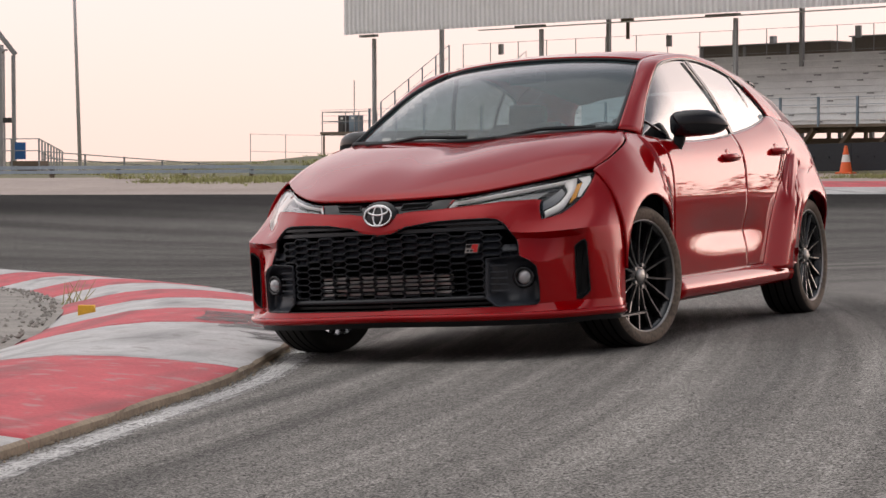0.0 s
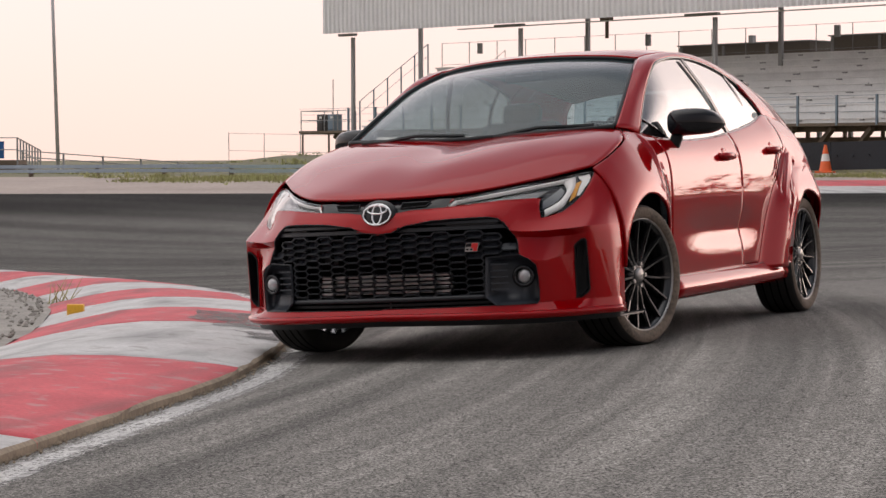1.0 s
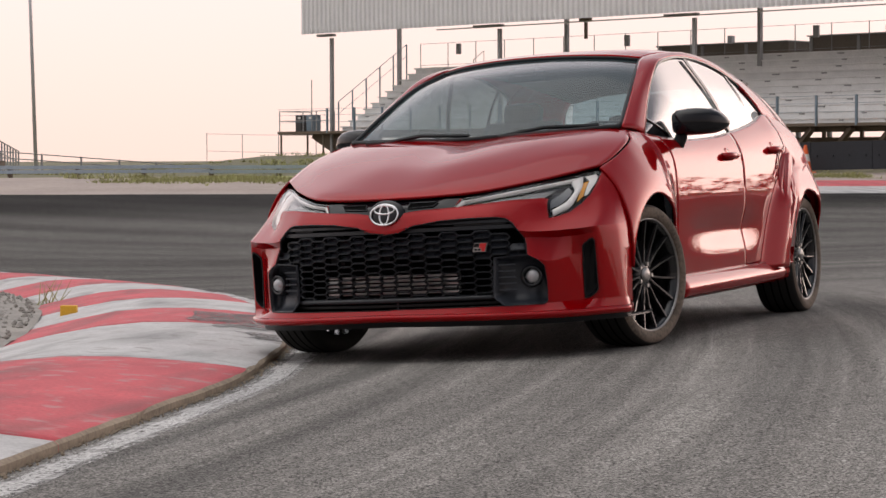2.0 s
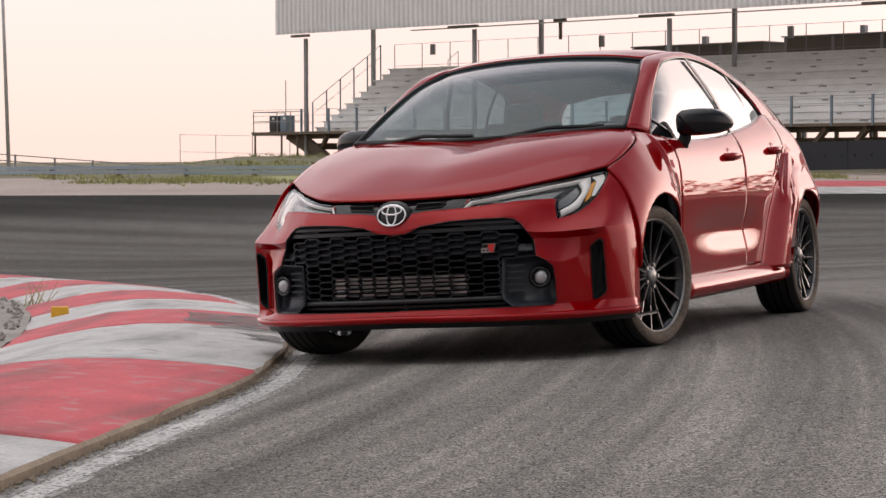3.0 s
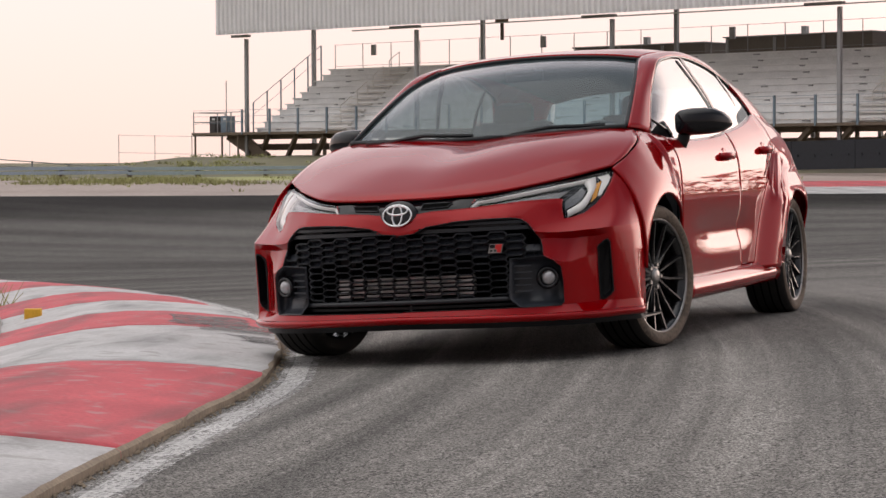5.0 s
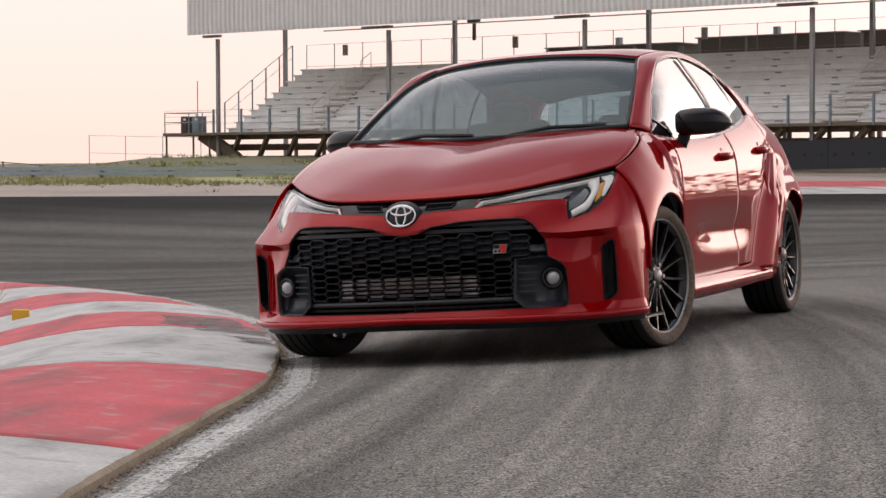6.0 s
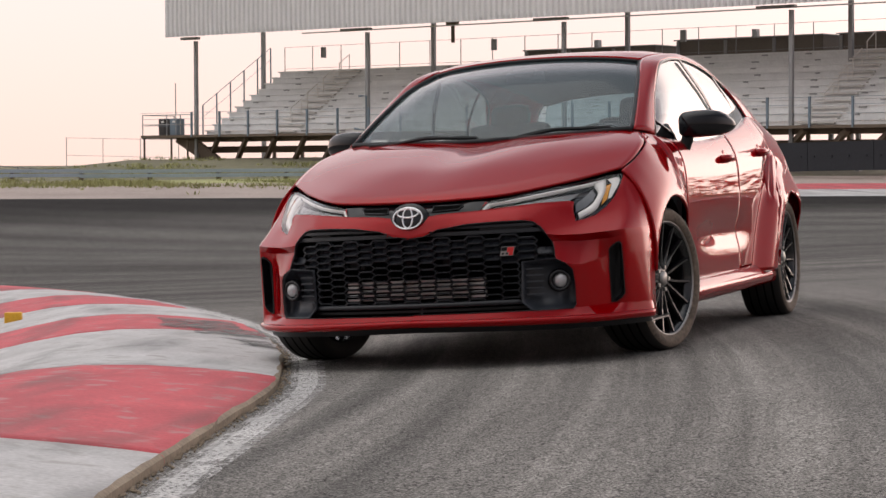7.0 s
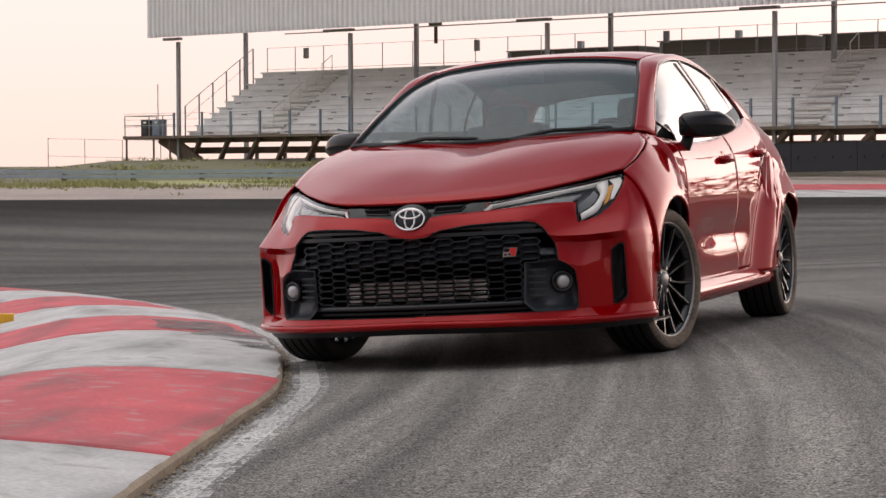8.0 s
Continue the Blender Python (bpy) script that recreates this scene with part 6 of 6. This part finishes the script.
# ---- guard rail, fences, pole and tower on the open side ----
rail = thing("guard_rail", "galvanised steel guard rail along the grass verge", "guard rail")
pts = [on_view(50.5, c) for c in (-30, -20, -12, -6, 0, 3)]
for (x0, y0), (x1, y1) in zip(pts, pts[1:]):
    z0, z1 = 0.60, 0.62
    for dz in (0.05, 0.15):
        bm = bmesh.new()
        beam(bm, (x0, y0, z0 + dz), (x1, y1, z1 + dz), 0.05, 0.075)
        part("beam", bm, GUARD, rail)
    for t in (0.0, 0.25, 0.5, 0.75):
        x, y = x0 + (x1 - x0) * t, y0 + (y1 - y0) * t
        part("post", boxes(((x - 0.04, y - 0.04 + 0.07, 0.3), (x + 0.04, y + 0.11, 0.78))), BRACE, rail)


def wire_fence(name, a, b, n, heights, z0, z1, label, r=0.02):
    fence = thing(name, label, "fence")
    a, b = Vector(a), Vector(b)
    for i in range(n + 1):
        p = a.lerp(b, i / n)
        bm = bmesh.new()
        rod(bm, (p.x, p.y, z0 - 0.4), (p.x, p.y, z0 + (z1 - z0) + (p.z)), r, 6)
        part("post", bm, POST, fence)
    for h in heights:
        bm = bmesh.new()
        rod(bm, (a.x, a.y, a.z + z0 + h), (b.x, b.y, b.z + z0 + h), r * 0.5, 6)
        part("wire", bm, POST, fence)
    return fence


fa, fb = on_view(70.6, -8.6), on_view(68.0, -5.0)
wire_fence("mesh_fence", (*fa, 0.05), (*fb, -0.05), 3, (0.25, 0.78), 0.9, 1.70, "thin grey wire fence on the earth mound", 0.013)
wire_fence("post_fence", (*on_view(58.5, -12.4), 0.07), (*on_view(64, -8.2), -0.32), 5, (0.22, 0.42, 0.58), 0.5, 1.10, "low steel post and rail fence behind the verge", 0.03)

px, py = on_view(65.4, -12.88)
pole = thing("flood_pole", "tall tapered grey lighting pole", "pole", pose(px, py, 0.5, 0.5, -1.4, 0))
part("mast", rod(bmesh.new(), (0, 0, 0), (0, 0, 9.0), 0.058, 12, 0.04), MAST, pole, smooth=True)
part("base", boxes(((-0.16, -0.16, -0.2), (0.16, 0.16, 0.05))), POST, pole)

tx, ty = on_view(61.4, -14.22)
tower = thing("viewing_tower", "grey steel viewing tower with a raking cover", "tower", pose(tx, ty, 0.45, 0, 0, 22.6))
for x in (-1.6, -0.33, 0.0):
    for y in (0, 1.5):
        part("leg", boxes(((x - 0.05, y - 0.05, -0.1), (x + 0.05, y + 0.05, 3.4 - x * 0.9))), POST, tower)
for z in (0.5, 1.9, 3.1):
    part("ledger", boxes(((-1.6, -0.03, z), (0.0, 0.03, z + 0.05))), POST, tower)
for y in (0, 1.5):
    part("rafter", beam(bmesh.new(), (0.06, y, 3.42), (-1.75, y, 5.75), 0.10, 0.13), POST, tower)
part("panel", boxes(((-1.6, 0.1, 0.9), (-0.30, 0.2, 2.1))), POST, tower)
part("cover", beam(bmesh.new(), (-0.10, 0.4, 1.2), (-0.22, 0.4, 2.9), 0.2, 0.14), POST, tower)
part("drain_pipe", rod(bmesh.new(), (0.1, 0, 0), (0.1, 0, 3.5), 0.016, 6), POST, tower)
part("pipe_bracket", boxes(((-0.05, -0.02, 3.45), (0.2, 0.02, 3.5))), POST, tower)
for x in (0.08, 0.20):
    part("floodlight", boxes(((x, -0.12, 1.50), (x + 0.10, 0.05, 1.64)), bevel=0.01), CABINET, tower)
part("platform", boxes(((1.27, -4.4, 0.34), (2.04, -3.4, 0.46)), ((1.42, -4.2, 0.20), (1.92, -3.5, 0.34))), BRACE, tower)
for x in (1.32, 2.02):
    part("rail_post", rod(bmesh.new(), (x, -4.4, 0.1), (x, -4.4, 1.03), 0.025, 6), POST, tower)
for z in (0.72, 1.02):
    part("handrail", rod(bmesh.new(), (0.6, -4.4, z), (2.02, -4.4, z), 0.014, 6), POST, tower)
    part("handrail", rod(bmesh.new(), (2.02, -4.4, z), (1.67, 0.0, z - 0.3), 0.016, 6), POST, tower)
for k in range(8):
    t = (k + 1) / 8
    x, y = 2.02 - 0.35 * t, -4.4 + 4.4 * t
    part("rail_post", rod(bmesh.new(), (x, y, 0.0), (x, y, 1.02 - 0.3 * t), 0.022, 6), POST, tower)
part("blue_board", boxes(((1.38, -4.3, 0.5), (1.65, -4.25, 0.93))), BLUE, tower, "blue board")

# grass tufts along the verge
bm = bmesh.new()
rng = random.Random(21)
for _ in range(15000):
    s = rng.choice((rng.gauss(47.4, 0.9), rng.gauss(46.6, 1.0), rng.uniform(51.5, 63)))
    c = rng.uniform(-26, 8)
    x, y = on_view(s, c)
    dens = noise.noise((x * 0.35, y * 0.35, 5))
    if dens < (-0.05 if c > -9 else 0.12) + 0.05 * rng.random():
        continue
    z = ground_z(x, y) + (0 if s < 50 else 0.02)
    if s > 50:
        z = 0.6 + (z - 0.6) * smooth01(-10.6, -5.2, c)
    hgt = rng.uniform(0.03, 0.10) * (1.0 + max(0, dens)) * (0.7 if s > 50 else 1)
    for b in range(4):
        a = rng.uniform(0, math.pi)
        w = 0.02
        dx, dy = math.cos(a) * w, math.sin(a) * w
        lx, ly = rng.uniform(-0.08, 0.08), rng.uniform(-0.08, 0.08)
        bm.faces.new((bm.verts.new((x - dx + lx, y - dy + ly, z - 0.02)), bm.verts.new((x + dx + lx, y + dy + ly, z - 0.02)), bm.verts.new((x + 2 * lx, y + 2 * ly, z + hgt))))
tagged(link_mesh("verge_grass", bm, GRASS, smooth=False), "sparse dry green grass tufts on the dirt verge", "grass", kind="stuff")

# far trees that close the open side of the place
bm = bmesh.new()
rng = random.Random(31)
for k in range(150):
    az = radians(-35 + 118 * (k + rng.random()) / 150)
    dist = rng.uniform(105, 125)
    cx, cy = dist * math.cos(az), dist * math.sin(az)
    tall = rng.uniform(3.2, 6.5)
    rod(bm, (cx, cy, -0.5), (cx, cy, tall * 0.6), 0.16, 5, 0.06)
    for _ in range(130):
        a, h = rng.uniform(0, 2 * math.pi), rng.uniform(0.12, 1.0)
        r = rng.random() ** 0.5 * tall * 0.42 * math.sin(math.pi * min(0.95, h * 0.8 + 0.12))
        c = Vector((cx + r * math.cos(a), cy + r * math.sin(a), h * tall))
        w = rng.uniform(0.25, 0.5)
        tips = [c + Vector((rng.uniform(-w, w), rng.uniform(-w, w), rng.uniform(-w, w))) for _ in range(3)]
        bm.faces.new([bm.verts.new(t) for t in tips])
tagged(link_mesh("far_trees", bm, LEAVES, smooth=False), "row of dark green trees far beyond the track", "trees", kind="stuff")
